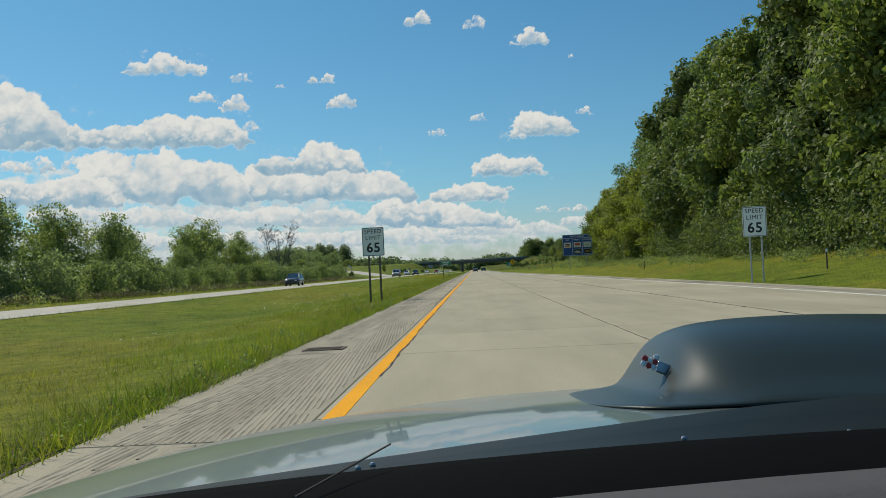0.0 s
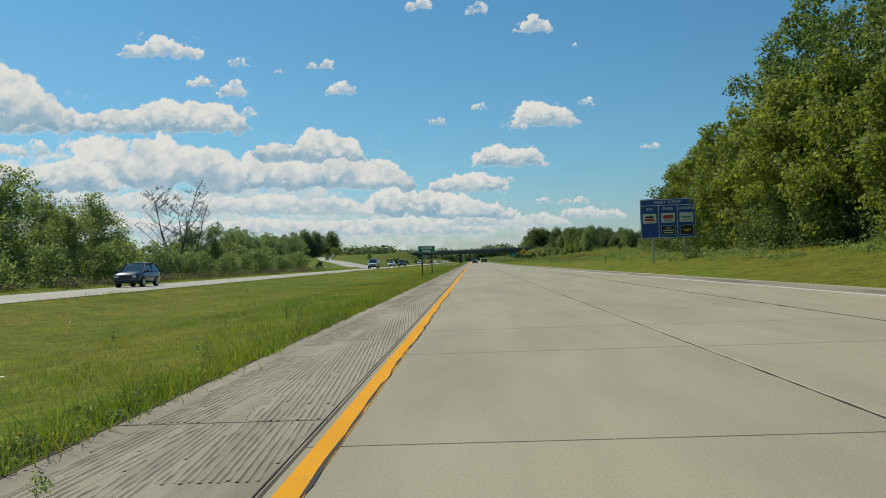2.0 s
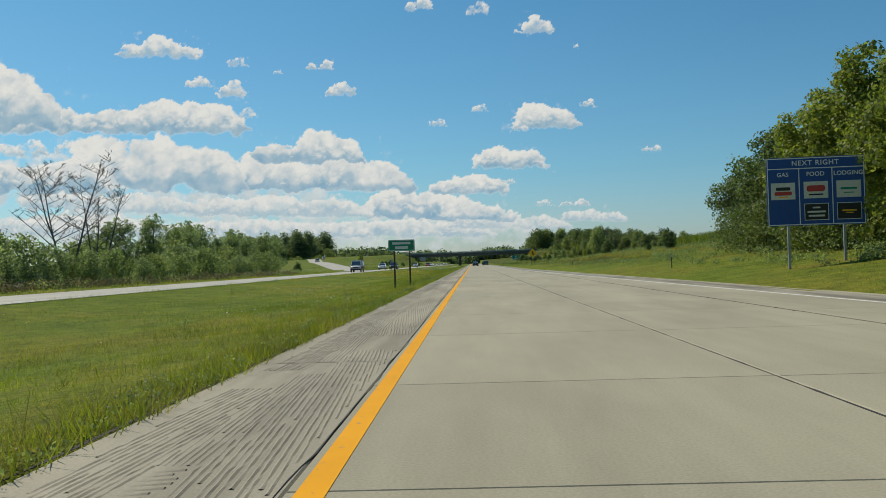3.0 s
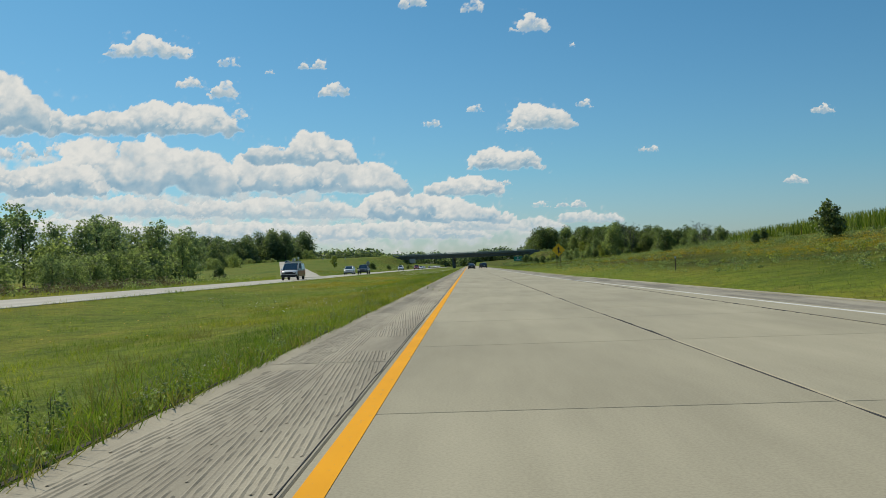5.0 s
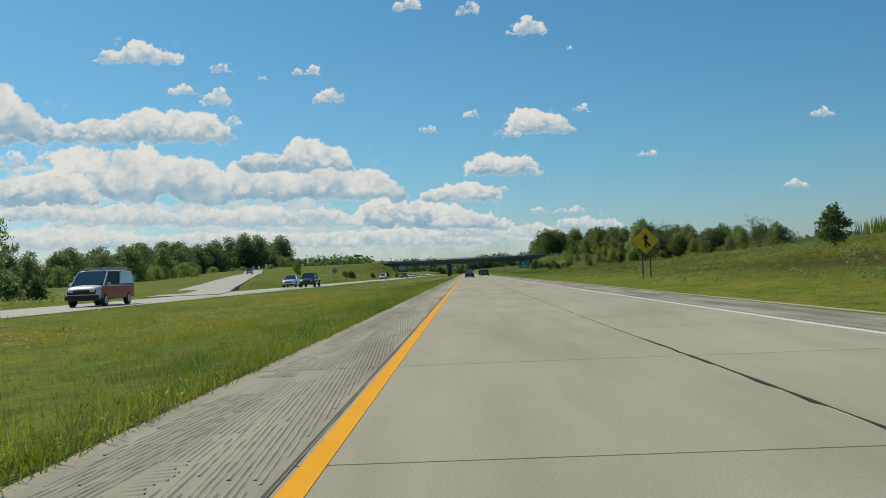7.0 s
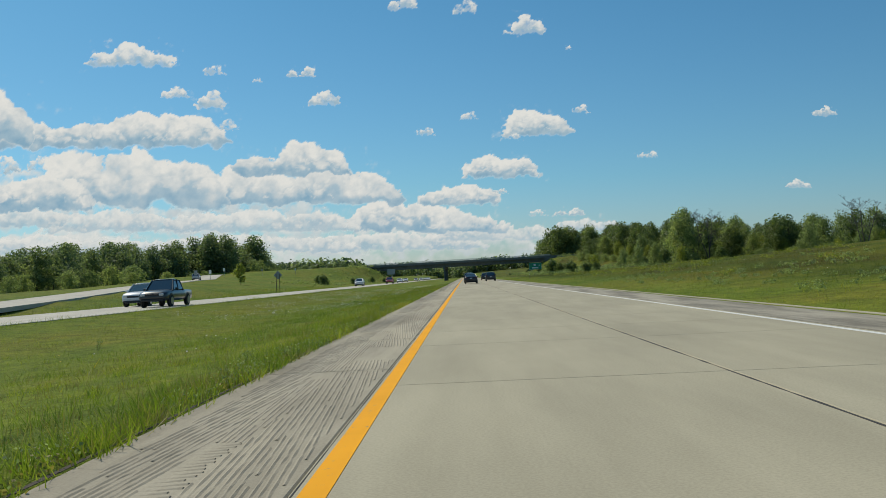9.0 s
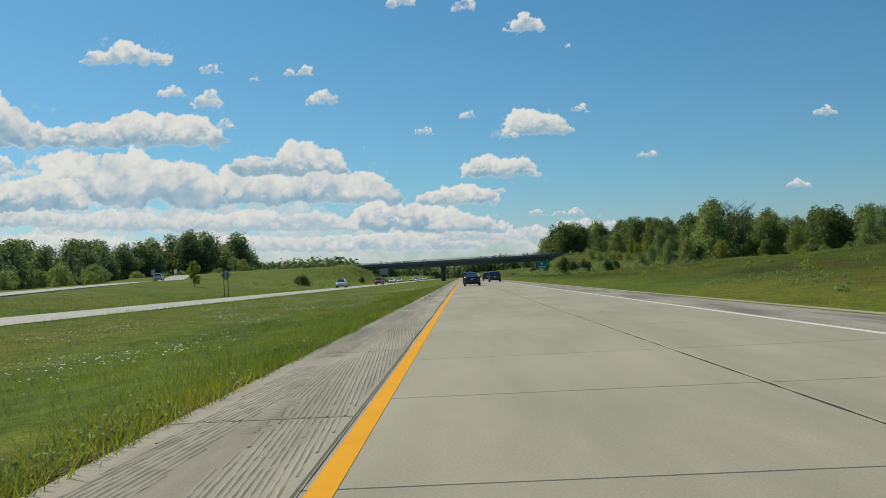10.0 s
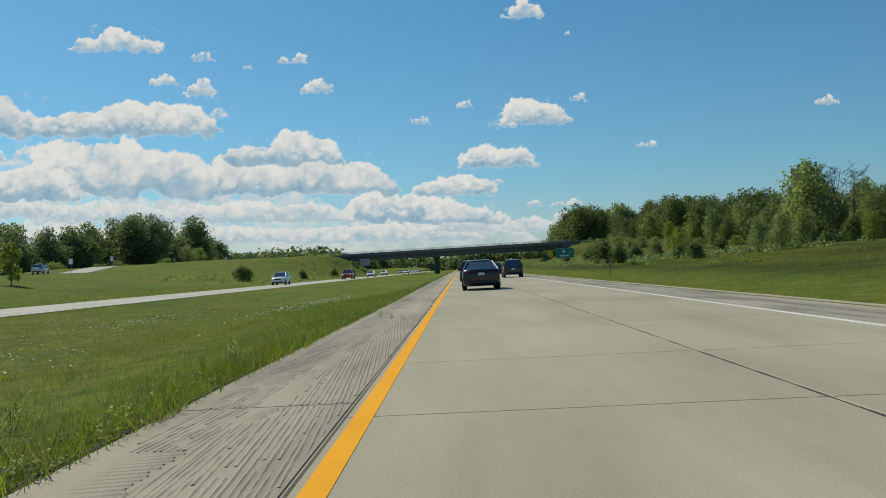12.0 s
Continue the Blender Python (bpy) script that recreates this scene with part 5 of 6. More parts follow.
for x, y in ((-20.6, 700), (-24.2, 720), (-20.6, 790), (-24.2, 830)):
    vehicle("sedan", x, y, 180, "small pale car far down the road", "car", P_WHITE if y != 720 else P_SILVER, "sedan")
rc = vehicle("suv", ramp_x(505) - 0.4, 505, 9, "silver car on the slip road", "car", P_SILVER, "suv")
rc.location.z = land(ramp_x(505), 505) + 0.13

# ---- the bonnet of the car that the drive starts from ----
M_HOOD = car_paint("paint_grey_green", (0.13, 0.155, 0.14))
M_SCOOP = plain("paint_blue_grey", (0.026, 0.036, 0.031), 0.34, 0.0, 0.06, 2.0, 0, 0.0)
M_SCOOP.node_tree.nodes["Principled BSDF"].inputs["Specular IOR Level"].default_value = 0.3
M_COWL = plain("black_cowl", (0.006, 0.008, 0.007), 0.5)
# near-black without sheen, a colour that stands in for shade on the cowl
M_RECESS_SHADE = plain("black_recess_shade", (0.003, 0.003, 0.003), 0.95)
M_RECESS_SHADE.node_tree.nodes["Principled BSDF"].inputs["Specular IOR Level"].default_value = 0.03
M_DASH = plain("grey_dashboard", (0.05, 0.048, 0.05), 0.85, 0, 0.15, 30, 0.001)
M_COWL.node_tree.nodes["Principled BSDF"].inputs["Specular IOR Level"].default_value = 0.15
CX = 0.42       # middle of the car


def hood_z(x, y):
    u = (y - 0.62) / 1.15
    return 0.985 - 0.035 * u - 0.075 * u * u - 0.14 * (x - CX) ** 2 - 0.10 * max(0.0, abs(x - CX) - 0.55) ** 2


def sheet(name, fz, x0, x1, y0, y1, nx, ny, thick, mat, parent, label="", edge=None):
    bm = bmesh.new()
    top = []
    for j in range(ny + 1):
        y = y0 + (y1 - y0) * j / ny
        row = []
        for i in range(nx + 1):
            x = x0 + (x1 - x0) * i / nx
            yy = edge(x, y) if edge else y
            row.append(bm.verts.new((x, yy, fz(x, yy))))
        top.append(row)
    faces = [bm.faces.new((top[j][i], top[j][i + 1], top[j + 1][i + 1], top[j + 1][i])) for j in range(ny) for i in range(nx)]
    g = bmesh.ops.extrude_face_region(bm, geom=faces)
    bmesh.ops.translate(bm, vec=(0, 0, -thick), verts=[v for v in g["geom"] if isinstance(v, bmesh.types.BMVert)])
    bmesh.ops.recalc_face_normals(bm, faces=bm.faces[:])
    return part(name, bm, mat, parent, label, True)


def front_car():
    t = thing("car_front", pose(0, 0, 0.004), "grey-green car bonnet with a raised air scoop on the lane", "car")
    sheet("hood", hood_z, CX - 0.86, CX + 0.86, 0.60, 1.77, 24, 14, 0.02, M_HOOD, t, "glossy grey-green bonnet",
          lambda x, y: 0.60 + (y - 0.60) * (1 - 0.16 * ((x - CX) / 0.86) ** 2) + 0.10 * ((x - CX) / 0.86) ** 2 * (1 - (y - 0.6) / 1.17))
    # the scoop: a rounded shell, open to the front
    bm = bmesh.new()
    prof = [(-0.44, -0.004), (-0.37, 0.0), (-0.355, 0.006), (-0.325, 0.055), (-0.30, 0.074), (-0.25, 0.086), (-0.1, 0.094), (0.1, 0.097), (0.25, 0.086), (0.30, 0.07), (0.33, 0.008), (0.44, -0.004)]
    rings = []
    for j, (y, k, w) in enumerate(((0.88, 0.0, 0.86), (0.93, 0.22, 0.94), (0.98, 0.55, 0.98), (1.05, 0.85, 1.0), (1.16, 1.0, 1.0), (1.30, 0.98, 1.0))):
        rings.append([bm.verts.new((CX + 0.33 + px * w, y, hood_z(CX + 0.33 + px * w, y) + 0.006 + pz * k)) for px, pz in prof])
    for r0, r1 in zip(rings, rings[1:]):
        for i in range(len(prof) - 1):
            bm.faces.new((r0[i], r0[i + 1], r1[i + 1], r1[i]))
    g = bmesh.ops.extrude_face_region(bm, geom=bm.faces[:])
    bmesh.ops.translate(bm, vec=(0, 0, -0.008), verts=[v for v in g["geom"] if isinstance(v, bmesh.types.BMVert)])
    bmesh.ops.recalc_face_normals(bm, faces=bm.faces[:])
    sc = part("hood_scoop", bm, M_SCOOP, t, "blue-grey raised air scoop", True)
    sub_d = sc.modifiers.new("smooth", "SUBSURF")
    sub_d.levels = sub_d.render_levels = 2
    bm = bmesh.new()
    box(bm, CX + 0.02, CX + 0.64, 1.2, 1.22, hood_z(CX + 0.3, 1.2) - 0.02, hood_z(CX + 0.3, 1.2) + 0.07)
    part("scoop_opening", bm, M_TRIM, sc)
    bm = bmesh.new()
    box(bm, 0, 0.020, 0, 0.004, 0, 0.013, 0.0015)
    st = part("badge", bm, M_RIM, sc, "small silver badge")
    st.matrix_basis = pose(CX - 0.022, 1.04, hood_z(CX - 0.035, 1.04) + 0.030, -15, 24, 6)
    for k in range(7):
        bm = bmesh.new()
        bmesh.ops.create_icosphere(bm, subdivisions=1, radius=0.0042, matrix=Matrix.Translation((-0.004 - 0.006 * (k % 3), -0.001, 0.003 + 0.006 * (k // 3))) @ Matrix.Diagonal((1, 0.6, 1, 1)))
        part("bead", bm, M_RED if k % 2 else M_WFACE, st, "red bead" if k % 2 else "white bead")
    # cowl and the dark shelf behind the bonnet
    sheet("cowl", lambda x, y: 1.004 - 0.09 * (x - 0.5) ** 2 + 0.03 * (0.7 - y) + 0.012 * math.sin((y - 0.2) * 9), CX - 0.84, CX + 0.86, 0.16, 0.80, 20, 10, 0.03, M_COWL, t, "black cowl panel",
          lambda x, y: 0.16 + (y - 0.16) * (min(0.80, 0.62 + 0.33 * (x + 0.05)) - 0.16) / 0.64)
    cowl_z = lambda x, y: 1.004 - 0.09 * (x - 0.5) ** 2 + 0.03 * (0.7 - y) + 0.012 * math.sin((y - 0.2) * 9)
    # thin black sheet lying on the cowl, painted in for its darkest shaded band
    sheet("wiper_recess_shade", lambda x, y: cowl_z(x, y) + 0.003, CX - 0.70, CX + 0.80, 0.30, 0.555, 20, 6, 0.002, M_RECESS_SHADE, t, "thin black sheet on the cowl standing in for recess shade")
    sheet("dashboard", lambda x, y: cowl_z(x, y) + 0.008 + 0.02 * (0.36 - y), CX - 0.60, CX + 0.80, 0.14, 0.36, 20, 6, 0.02, M_DASH, t, "grey textured dashboard edge",
          lambda x, y: 0.14 + (y - 0.14) * (min(0.39, 0.352 + 0.06 * (x - 0.2)) - 0.14) / 0.22)
    for k, (px, py) in enumerate(((0.118, 0.60), (0.126, 0.615), (0.33, 0.60), (0.42, 0.56))):
        bm = bmesh.new()
        bmesh.ops.create_uvsphere(bm, u_segments=8, v_segments=5, radius=0.0022, matrix=Matrix.Translation((px, py, cowl_z(px, py) + 0.001)))
        part("washer_jet", bm, M_RIM, t)
    bm = tube(bmesh.new(), (0.115, 0.41, 1.018), (0.145, 0.55, 1.014), 0.0007, 0.0006, 6)
    part("wiper_arm", bm, M_RUST, t)
    for s in (-1, 1):
        bm = bmesh.new()
        box(bm, CX + s * 0.80 - 0.06, CX + s * 0.80 + 0.06, 0.3, 1.62, 0.30, 0.80, 0.05)
        part("fender", bm, M_HOOD, t)
        bm = bmesh.new()
        bmesh.ops.create_cone(bm, cap_ends=True, segments=28, radius1=0.32, radius2=0.32, depth=0.22, matrix=Matrix.Translation((CX + s * 0.78, 1.0, 0.316)) @ Matrix.Rotation(radians(90), 4, "Y"))
        wh = part("wheel", bm, M_TYRE, t)
        bm = bmesh.new()
        bmesh.ops.create_cone(bm, cap_ends=True, segments=20, radius1=0.2, radius2=0.18, depth=0.03, matrix=Matrix.Translation((CX + s * 0.89, 1.0, 0.316)) @ Matrix.Rotation(radians(90), 4, "Y"))
        part("rim", bm, M_RIM, wh)
    bm = bmesh.new()
    box(bm, CX - 0.78, CX + 0.78, 1.5, 1.72, 0.28, 0.76, 0.08)
    part("bumper", bm, M_HOOD, t)
    bm = bmesh.new()
    box(bm, CX - 0.75, CX + 0.75, 0.15, 1.5, 0.30, 0.72, 0.04)
    part("engine_bay", bm, M_TRIM, t)


front_car()

# ---- grass, flowers, corn ----
M_BLADE = leaf_mat("grass_blade", (0.14, 0.20, 0.028), (0.215, 0.28, 0.034), (0.32, 0.335, 0.056), 0.5, 0.9)
M_BLADEY = leaf_mat("dry_grass", (0.19, 0.17, 0.055), (0.27, 0.235, 0.08), (0.36, 0.31, 0.12), 0.4)
M_FLOWERW = plain("white_flower", (0.75, 0.75, 0.68), 0.8)
M_FLOWERY = plain("yellow_flower", (0.55, 0.40, 0.02), 0.8)
M_CORN = leaf_mat("corn_leaf", (0.08, 0.13, 0.02), (0.15, 0.21, 0.035), (0.30, 0.30, 0.07), 0.4)


def blades(rng_, x, y, h, w, lean=0.7):
    n = len(x)
    z = np.array([land(a_, b_) for a_, b_ in zip(x, y)])
    ang = rng_.uniform(0, 2 * np.pi, n)
    tx, ty = np.cos(ang) * w, np.sin(ang) * w
    lx, ly = rng_.normal(size=n) * lean * h, rng_.normal(size=n) * lean * h
    b0 = np.stack([x - tx, y - ty, z - 0.03], 1)
    b1 = np.stack([x + tx, y + ty, z - 0.03], 1)
    t1 = np.stack([x + lx + tx * 0.25, y + ly + ty * 0.25, z + h], 1)
    t0 = np.stack([x + lx - tx * 0.25, y + ly - ty * 0.25, z + h], 1)
    return np.stack([b0, b1, t1, t0], 1)


r7 = np.random.default_rng(77)


def zone(n, x0, x1, y0, y1, power=1.0):
    u = r7.random(n) ** power
    return x0 + (x1 - x0) * u, r7.uniform(y0, y1, n)


patches, dry = [], []
# median: tall and thick at the pavement edge, thinner further out
for n, x0, x1, hmin, hmax, w, pw in ((80000, LEFT_EDGE - 0.02, -5.0, 0.03, 0.10, 0.0045, 1.15), (60000, -4.6, -9.5, 0.03, 0.09, 0.006, 1.0), (30000, -9, OPP_NEAR + 0.3, 0.04, 0.11, 0.008, 1.0), (11000, OPP_NEAR + 1.0, OPP_NEAR + 0.05, 0.08, 0.26, 0.008, 1.0)):
    x, y = zone(n, x0, x1, 2, 400, pw)
    k = np.array([0.6 + 0.9 * max(0, noise.noise((a_ * 0.5, b_ * 0.16, 2.0)) + 0.25) for a_, b_ in zip(x, y)])
    patches.append(blades(r7, x, y, r7.uniform(hmin, hmax, n) * k, r7.uniform(0.6, 1.4, n) * w))
# tall clumps by the near edge
for i in range(420):
    cx, cy = LEFT_EDGE - 0.15 - abs(r7.normal()) * 0.9, r7.uniform(4, 400)
    n = 26
    (patches if r7.random() < 0.6 else dry).append(blades(r7, cx + r7.normal(size=n) * 0.16, cy + r7.normal(size=n) * 0.3, r7.uniform(0.1, 0.34, n), r7.uniform(0.003, 0.006, n), 0.32))
n = 9000
x, y = zone(n, LEFT_EDGE - 0.3, OPP_NEAR + 0.5, 2, 420)
dry.append(blades(r7, x, y, r7.uniform(0.06, 0.18, n), r7.uniform(0.003, 0.006, n)))
# tussocks: short blades crowded into clumps, so that the sward is uneven
for count, x0, x1, reach, hmin, hmax in ((1500, LEFT_EDGE + 0.02, -3.4, 0.16, 0.05, 0.17), (2300, -3.0, -8.0, 0.26, 0.04, 0.13), (900, -7.0, -16.0, 0.5, 0.05, 0.14)):
    cx, cy = zone(count, x0, x1, 3, 400)
    each = 44
    ring = r7.normal(size=(count, each, 2)) * reach
    straw = r7.random(count) < 0.24
    for pick, heap in ((~straw, patches), (straw, dry)):
        k = pick.sum() * each
        xx = np.minimum((cx[pick][:, None] + ring[pick][:, :, 0] * 0.7).ravel(), LEFT_EDGE + 0.06)
        yy = (cy[pick][:, None] + ring[pick][:, :, 1] * 1.3).ravel()
        heap.append(blades(r7, xx, yy, r7.uniform(hmin, hmax, k), r7.uniform(0.0035, 0.0075, k), 0.75))
# right-hand slope
n = 60000
y = r7.uniform(15, 470, n)
off = r7.random(n) ** 1.6 * 24
x = np.array([lerp_table(b_, EDGE_R) for b_ in y]) + 0.05 + off
patches.append(blades(r7, x, y, r7.uniform(0.05, 0.17, n) * (0.5 + np.minimum(off, 8) / 8), r7.uniform(0.005, 0.012, n)))
n = 9000
y = r7.uniform(15, 470, n)
off = r7.random(n) ** 1.3 * 22
x = np.array([lerp_table(b_, EDGE_R) for b_ in y]) + 0.4 + off
dry.append(blades(r7, x, y, r7.uniform(0.06, 0.2, n), r7.uniform(0.004, 0.009, n)))
n = 9000
x, y = zone(n, LEFT_EDGE + 0.10, LEFT_EDGE - 0.5, 2, 400, 0.7)
dry.append(blades(r7, x, y, r7.uniform(0.03, 0.2, n), r7.uniform(0.003, 0.007, n), 0.45))
# blades that lean out over the pavement edge
n = 34000
x, y = zone(n, LEFT_EDGE + 0.10, LEFT_EDGE - 0.4, 2, 400, 0.8)
patches.append(blades(r7, x, y, r7.uniform(0.05, 0.2, n), r7.uniform(0.004, 0.008, n), 0.5))
# verge beyond the other roadway
n = 16000
x, y = zone(n, OPP_FAR - 0.1, OPP_FAR - 9, 20, 470)
off_ramp = (y < 284) | (np.abs(x - (-26.0 - 0.207 * (y - 290.0))) > 4.4)
x, y = x[off_ramp], y[off_ramp]
n = len(x)
patches.append(blades(r7, x, y, r7.uniform(0.08, 0.3, n), r7.uniform(0.01, 0.025, n)))
tagged(new("grass", quads_mesh("grass", np.concatenate(patches), M_BLADE)), "uncut green roadside grass", "grass", kind="stuff")
tagged(new("dry_grass", quads_mesh("dry_grass", np.concatenate(dry), M_BLADEY)), "straw-coloured dry grass stems among the green", "grass", kind="stuff")


def flowers(name, spots_, hmin, hmax, size, mat, label):
    n = len(spots_)
    x, y = spots_[:, 0], spots_[:, 1]
    z = np.array([land(a_, b_) for a_, b_ in zip(x, y)]) + r7.uniform(hmin, hmax, n)
    s = size * r7.uniform(0.6, 1.4, n)
    ang = r7.uniform(0, 6.28, n)
    tilt = r7.normal(size=(n, 2)) * 0.22
    c, si = np.cos(ang) * s, np.sin(ang) * s
    P = lambda a_, b_: np.stack([x + a_, y + b_, z + a_ * tilt[:, 0] + b_ * tilt[:, 1]], 1)
    q_ = np.stack([P(c, si), P(-si, c), P(-c, -si), P(si, -c)], 1)
    tagged(new(name, quads_mesh(name, q_, mat)), label, "flowers", kind="stuff")


def drifts(count, each, x0, x1, y0, y1, sx, sy):
    out = []
    for i in range(count):
        cx, cy = r7.uniform(x0, x1), r7.uniform(y0, y1)
        out.append(np.stack([cx + r7.normal(size=each) * sx, cy + r7.normal(size=each) * sy], 1))
    o = np.concatenate(out)
    return o


w_ = np.concatenate([drifts(50, 22, -14, -4.2, 6, 400, 0.5, 1.4), drifts(10, 30, -9.5, -6.5, 36, 64, 0.8, 3), drifts(46, 90, -15, -5.0, 300, 395, 0.6, 1.6), drifts(30, 14, 13, 22, 30, 420, 1.0, 3)])
w_ = w_[(w_[:, 0] < -3.2) & (w_[:, 0] > -17.8) | (w_[:, 0] > 12.5)]
flowers("white_flowers", w_, 0.16, 0.36, 0.021, M_FLOWERW, "white wild carrot flower heads in the grass")
y_ = np.concatenate([drifts(20, 160, -15, -8, 222, 280, 0.9, 5), drifts(34, 220, 19, 32, 190, 262, 1.6, 4), drifts(20, 30, 14, 20, 40, 190, 1.0, 3), drifts(25, 24, -14, -6, 60, 210, 1.0, 4)])
y_ = y_[(y_[:, 0] < -3.2) & (y_[:, 0] > -18.2) | (y_[:, 0] > 12.5)]
flowers("yellow_flowers", y_, 0.15, 0.4, 0.024, M_FLOWERY, "drifts of yellow goldenrod in the grass")

# corn on the crest of the hill
cx, cy = [], []
for row in range(26):
    for k in range(150):
        cx.append(35 + row * 1.1 + r7.normal() * 0.08)
        cy.append(178 + k * 0.95 + r7.normal() * 0.1)
cx, cy = np.repeat(np.array(cx), 6), np.repeat(np.array(cy), 6)
keep = cx > 35 + np.maximum(0, (cy - 215)) * 0.12
cx, cy = cx[keep], cy[keep]
tagged(new("corn", quads_mesh("corn", blades(r7, cx + r7.normal(size=len(cx)) * 0.1, cy + r7.normal(size=len(cx)) * 0.1, r7.uniform(0.9, 2.0, len(cx)), r7.uniform(0.03, 0.07, len(cx)), 0.18), M_CORN)), "rows of tall green corn on the hill", "corn", kind="stuff")


# weeds that stand out at the pavement edge
def weed(seed):
    r_ = np.random.default_rng(seed)
    t = thing("weed", pose(0, 0, 0), "leafy roadside weed in the grass edge", "plant", "weeds at the pavement edge")
    bm = bmesh.new()
    for k in range(3):
        tube(bm, (0, 0, -0.05), (r_.normal() * 0.12, r_.normal() * 0.12, r_.uniform(0.5, 0.8)), 0.008, 0.004, 4)
    part("stem", bm, M_BARK, t)
    lob = [(r_.normal() * 0.12, r_.normal() * 0.12, z, 0.16, 0.16, 0.12) for z in (0.2, 0.4, 0.55, 0.68)]
    child("leaves", quads_mesh("leaves", crown_points(r_, lob, 150, 0.06), M_LEAFH), t)
    return t


for k in range(3):
    scatter(weed(90 + k), [(-1.5 - 0.35 * k, y_, 0.16 + 0.05 * k, 40 * k) for y_ in (61 + k, 188 + 2 * k, 335 + 3 * k, 349 - k, 372 + k)] + [(LEFT_EDGE - 0.15 - abs(r7.normal()) * 0.7, r7.uniform(8, 395), r7.uniform(0.25, 0.55), r7.uniform(0, 360)) for i in range(22)] + [(r7.uniform(-15, -4), r7.uniform(20, 395), r7.uniform(0.25, 0.6), r7.uniform(0, 360)) for i in range(9)])


# brush and tall weeds on the right-hand slope
def brush(count, y0, y1, d0, d1, hmin, hmax, each, leaf, mat, label, flat=0.0):
    out = []
    for i in range(count):
        yy = r7.uniform(y0, y1)
        xx = (lerp_table(yy, EDGE_R) if d0 > 0 else OPP_FAR) + r7.uniform(d0, d1)
        h = r7.uniform(hmin, hmax)
        if flat and noise.noise((xx * 0.15, yy * 0.07, 9.0)) < flat - 0.5:
            continue
        lob = [(xx + r7.normal() * 0.5, yy + r7.normal() * 0.8, land(xx, yy) + h * kk, h * 0.9, h * 1.3, h * 0.45) for kk in (0.3, 0.6)]
        out.append(crown_points(r7, lob, each, leaf))
    q_ = np.concatenate(out)
    tagged(new("brush", quads_mesh("brush", q_, mat)), label, "weeds", kind="stuff")


brush(230, 20, 175, 4.5, 11, 0.3, 0.7, 110, 0.09, M_LEAFH, "olive weeds and brambles on the bank")
brush(170, 175, 330, 9, 24, 0.2, 0.5, 110, 0.085, M_LEAFH, "olive weeds in the long hillside grass")
brush(120, 180, 460, 6, 32, 0.15, 0.5, 110, 0.085, M_LEAFY, "yellowing weeds on the slope")
brush(90, 185, 300, 18, 26, 0.4, 1.0, 120, 0.10, M_LEAFH, "grey-green brush below the corn")
brush(260, 440, 665, 9, 36, 0.4, 1.1, 60, 0.24, M_LEAFH, "olive brush over the bank by the overpass")
brush(110, 480, 665, -22, -5, 0.3, 0.9, 60, 0.22, M_LEAFH, "low brush on the embankment")

brush(420, 192, 268, 8, 23, 0.12, 0.3, 80, 0.05, M_GOLD, "goldenrod in flower on the slope", 0.45)
n = 17000
x, y = r7.uniform(-15, -7, n), r7.uniform(222, 282, n)
keep = np.array([noise.noise((a_ * 0.16, b_ * 0.045, 7.0)) + 0.35 * noise.noise((a_ * 0.9, b_ * 0.4, 3.0)) for a_, b_ in zip(x, y)]) > 0.1 + r7.normal(size=n) * 0.14
x, y = x[keep], y[keep]
tagged(new("goldenrod", quads_mesh("goldenrod", blades(r7, x, y, r7.uniform(0.08, 0.19, len(x)), r7.uniform(0.005, 0.011, len(x)), 0.9), M_GOLD)), "yellow flowering weeds drifting along the median", "flowers", kind="stuff")
brush(170, 176, 335, 2.5, 8, 0.12, 0.3, 90, 0.06, M_LEAFH, "rank green weeds at the foot of the slope")
brush(330, 30, 240, -6.0, -2.6, 0.35, 1.0, 60, 0.12, M_BRUSHB, "brown dry brush below the bushes")
brush(130, 36, 280, -7.5, -3.0, 0.3, 0.9, 50, 0.14, M_LEAFG, "grey-green weeds below the bushes")
# rank growth where the median meets the pavement
for mat, count, hmin, hmax, leaf, label in ((M_LEAFH, 1500, 0.06, 0.2, 0.028, "ragged low weeds along the pavement edge"), (M_BLADEY, 700, 0.05, 0.17, 0.026, "dry brown weeds along the pavement edge"), (M_LEAFG, 420, 0.1, 0.26, 0.028, "grey-green leafy weeds along the pavement edge")):
    out = []
    for yy in r7.uniform(4, 400, count):
        if noise.noise((3.1, yy * 0.09, len(label) * 0.7)) < -0.12:
            continue
        xx, h = LEFT_EDGE - 0.04 - abs(r7.normal()) * 0.22, r7.uniform(hmin, hmax)
        out.append(crown_points(r7, [(xx, yy, land(xx, yy) + h * 0.45, h * 0.9, h * 1.6, h * 0.6)], 34, leaf))
    tagged(new("edge_weeds", quads_mesh("edge_weeds", np.concatenate(out), mat)), label, "weeds", kind="stuff")

# ---- pavement slabs, piece by piece ----
def slab_mesh(x0, x1, ln, mat, g=0.0045):
    """A bevel-edged slab, origin at its near end."""
    z, c = 0.0, 0.012
    v = [(x0, 0, -0.2), (x1, 0, -0.2), (x1, ln - g, -0.2), (x0, ln - g, -0.2), (x0, 0, z - c), (x1, 0, z - c), (x1, ln - g, z - c), (x0, ln - g, z - c), (x0 + c, c, z), (x1 - c, c, z), (x1 - c, ln - g - c, z), (x0 + c, ln - g - c, z)]
    f = [(0, 1, 5, 4), (1, 2, 6, 5), (2, 3, 7, 6), (3, 0, 4, 7), (4, 5, 9, 8), (5, 6, 10, 9), (6, 7, 11, 10), (7, 4, 8, 11), (8, 9, 10, 11)]
    return mesh_from("slab", v, f, mat)


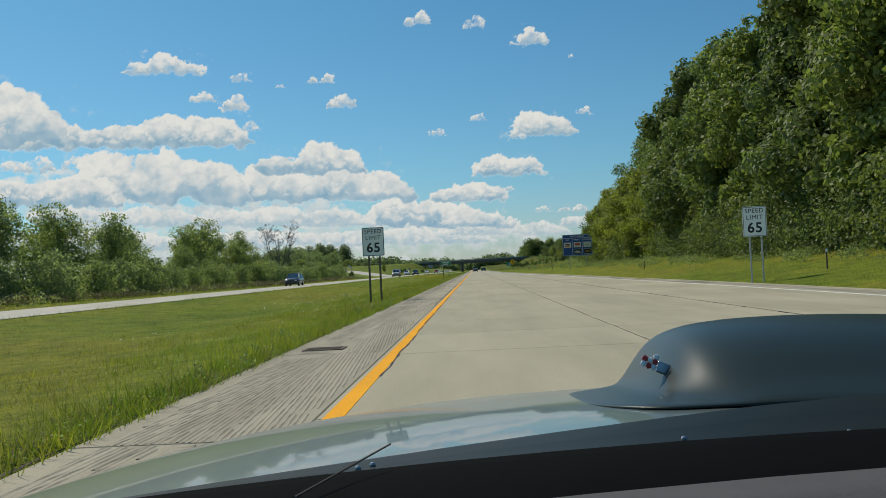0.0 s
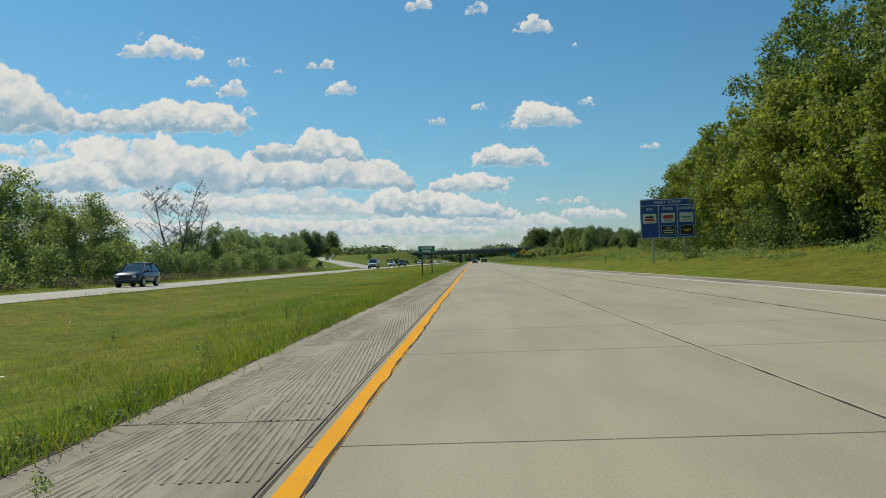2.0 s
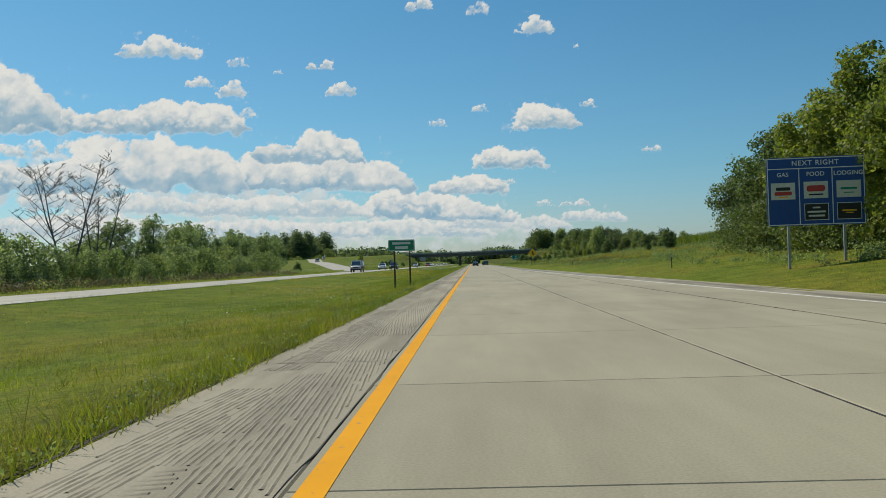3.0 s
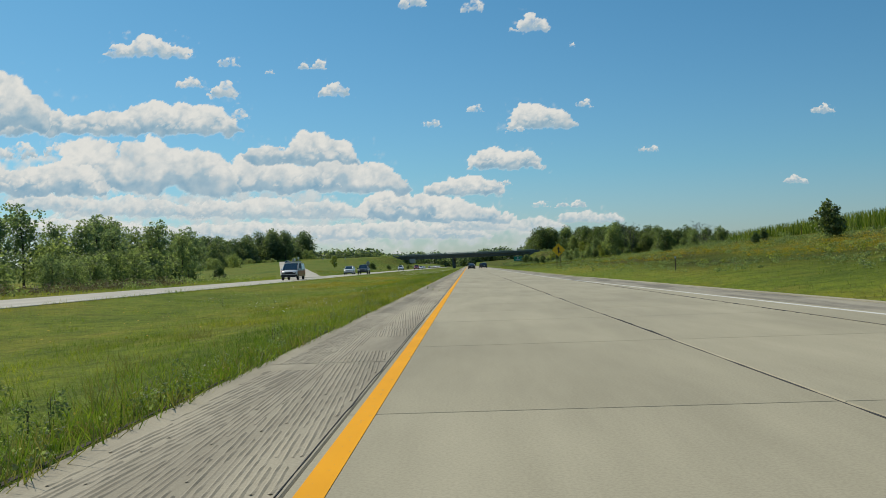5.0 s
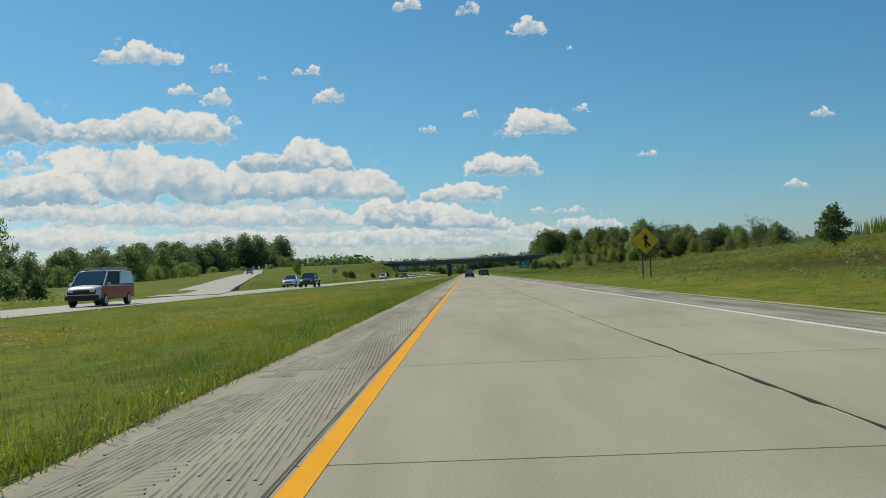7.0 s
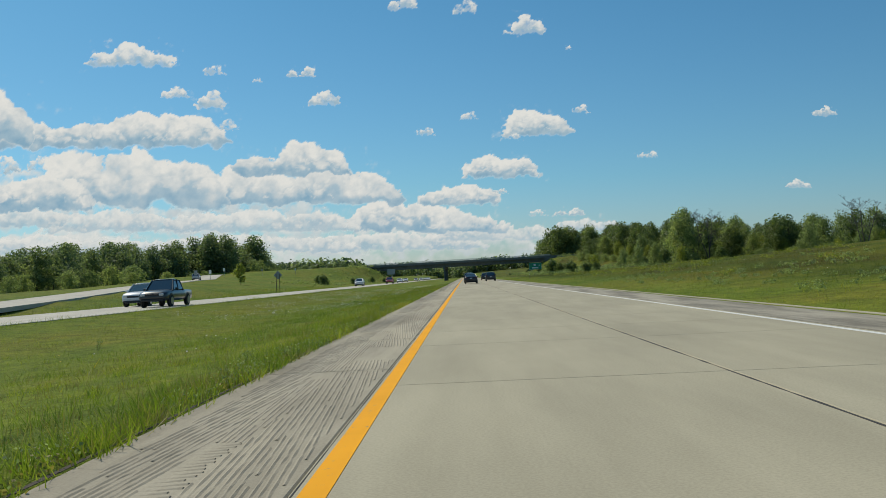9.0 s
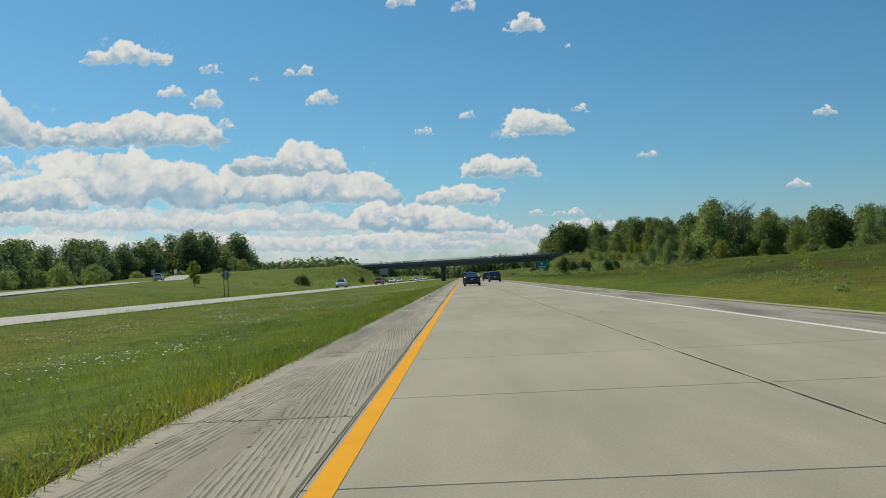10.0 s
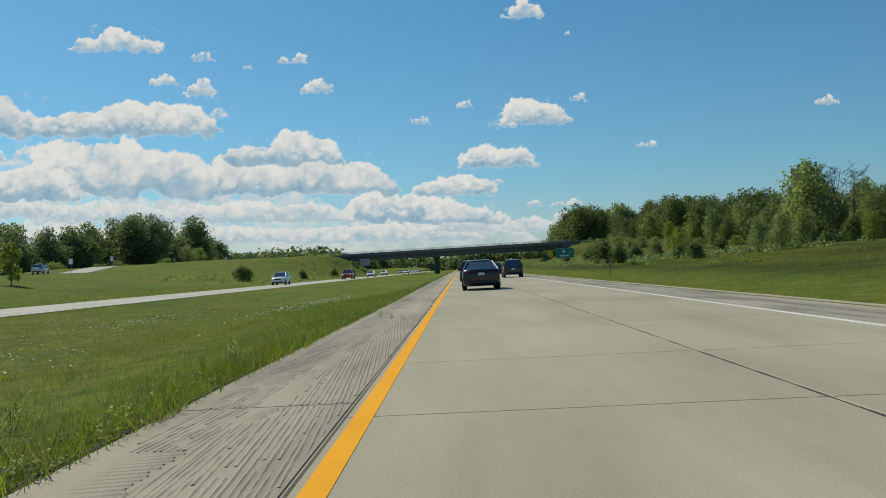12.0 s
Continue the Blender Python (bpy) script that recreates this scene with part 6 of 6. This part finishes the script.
r8 = np.random.default_rng(8)
LENGTHS = (3.7, 4.0, 5.8, 5.5)
lane_l = [slab_mesh(YELLOW - 0.14, JOINT - 0.012, ln, M_LANE) for ln in LENGTHS]
lane_r = [slab_mesh(JOINT + 0.014, 6.15, ln, M_LANE) for ln in LENGTHS]


M_RIDGE = concrete("worn_ridge", (0.42, 0.375, 0.285), blotch=0.35)


def ridge_mesh(x0, x1, ln, seed):
    """Grooved concrete laid in blocks: ridges that slant one way outside and the other inside, cross ribs between, some blocks worn bare."""
    r_ = np.random.default_rng(seed)
    v, f = [], []
    ys = np.arange(0.03, ln - 0.05, 0.15)
    for b0, b1, slant, gap, tall, odds in ((0.24, 0.70, 0.05, 0.052, 0.9, (0.80, 0.10, 0.10)), (0.70, 0.96, -0.03, 0.046, 0.8, (0.56, 0.26, 0.18)), (0.96, x1 - x0 - 0.03, -0.066, 0.050, 1.0, (0.92, 0.0, 0.08))):
        ends, modes = [], []
        y = 0.0
        while y < ln:
            y += r_.uniform(0.9, 2.6)
            ends.append(y)
            modes.append(r_.choice(3, p=odds))
        mode_at = lambda q_: modes[min(int(np.searchsorted(ends, q_)), len(modes) - 1)]
        for s0 in np.arange(b0 - 0.45, b1 + 0.45, gap):
            drift = np.cumsum(r_.normal(size=len(ys))) * 0.0012
            last = False
            for y, d in zip(ys, drift):
                c = s0 + slant * y + d
                inside = b0 < c < b1 and mode_at(y) == 0 and r_.random() > 0.02
                if inside:
                    h = tall * r_.choice((0.003, 0.006, 0.008, 0.009))
                    w = gap * r_.uniform(0.34, 0.48)
                    k = len(v)
                    v += [(x0 + c - w, y, -0.001), (x0 + c - w * 0.1, y + r_.uniform(-0.03, 0.03), h), (x0 + c + w * 0.7, y, -0.001)]
                    if last:
                        f += [(k - 3, k - 2, k + 1, k), (k - 2, k - 1, k + 2, k + 1)]
                last = inside
        for y in np.arange(0.05, ln - 0.1, 0.105):
            if mode_at(y) == 1 and mode_at(y + 0.08) == 1:
                k = len(v)
                xa, xb, lift = x0 + b0 + r_.uniform(0, 0.08), x0 + b1 - r_.uniform(0, 0.08), 0.09 * (b1 - b0)
                v += [(xa, y, -0.001), (xa, y + 0.03, 0.001), (xa, y + 0.06, -0.001), (xb, y + lift, -0.001), (xb, y + 0.03 + lift, 0.008), (xb, y + 0.06 + lift, -0.001)]
                f += [(k, k + 3, k + 4, k + 1), (k + 1, k + 4, k + 5, k + 2)]
    return mesh_from("ridges", v, f, M_RIDGE)


SH_LEN = (6.9, 4.6, 5.8)
sh_l = [slab_mesh(LEFT_EDGE, YELLOW - 0.1435, ln, M_SHOULDER, 0.018) for ln in SH_LEN]
rg_l = [[ridge_mesh(LEFT_EDGE, YELLOW - 0.175, ln, 100 + i * 7 + k) for k in range(4)] for i, ln in enumerate(SH_LEN)]


def lay(meshes, parent, name, y, dz=0.0):
    ob = new(name, meshes)
    ob.parent = parent
    ob.location = (0, y, dz)
    return ob


y, i = -6.3, 0
while y < NEAR_END - 6:
    k = i % 4
    lay(lane_l[k], road, "slab", y)
    lay(lane_r[k], road, "slab", y, -0.002)
    y += LENGTHS[k]
    i += 1
child("lane_tail", strip("lane_tail", lambda v_: YELLOW - 0.14, lambda v_: 6.15, y, NEAR_END, -0.2, 0.0, M_LANE), road)
y, i = -6.3, 0
while y < NEAR_END - 7:
    k = (i * i + i) % 3
    sl = lay(sh_l[k], road, "shoulder_slab", y, -0.002)
    tagged(child("ridges", rg_l[k][int(r8.integers(4))], sl, "worn slanting ridges"), kind="stuff")
    y += SH_LEN[k]
    i += 1
child("shoulder_tail", strip("shoulder_tail", lambda v_: LEFT_EDGE, lambda v_: YELLOW - 0.165, y, NEAR_END, -0.2, -0.008, M_SHOULDER), road)
# the widening on the right before it tapers away
for k in range(44):
    a0, b0 = -6.3 + k * 4.9, -6.3 + (k + 1) * 4.9
    if white_x(b0) - 6.18 < 0.12:
        break
    child("slab", strip("slab", lambda v_: 6.175, lambda v_: white_x(v_) + 0.25, a0 + 0.01, b0 - 0.01, -0.2, -0.001, M_LANE, 5.0), road)


# a cast drain grate in the shoulder
grate = thing("drain_grate", pose(-2.15, 14.1, 0.004), "dark cast iron drain grate let into the shoulder", "drain")
bm = bmesh.new()
for k in range(9):
    box(bm, -0.27, 0.27, -0.2 + k * 0.05 - 0.008, -0.2 + k * 0.05 + 0.008, -0.012, 0.008)
part("bars", bm, M_RUST, grate)
bm = bmesh.new()
for s in (-1, 1):
    box(bm, s * 0.29 - 0.02, s * 0.29 + 0.02, -0.25, 0.25, -0.012, 0.01)
    box(bm, -0.31, 0.31, s * 0.24 - 0.02, s * 0.24 + 0.02, -0.012, 0.009)
part("rim", bm, M_RUST, grate)
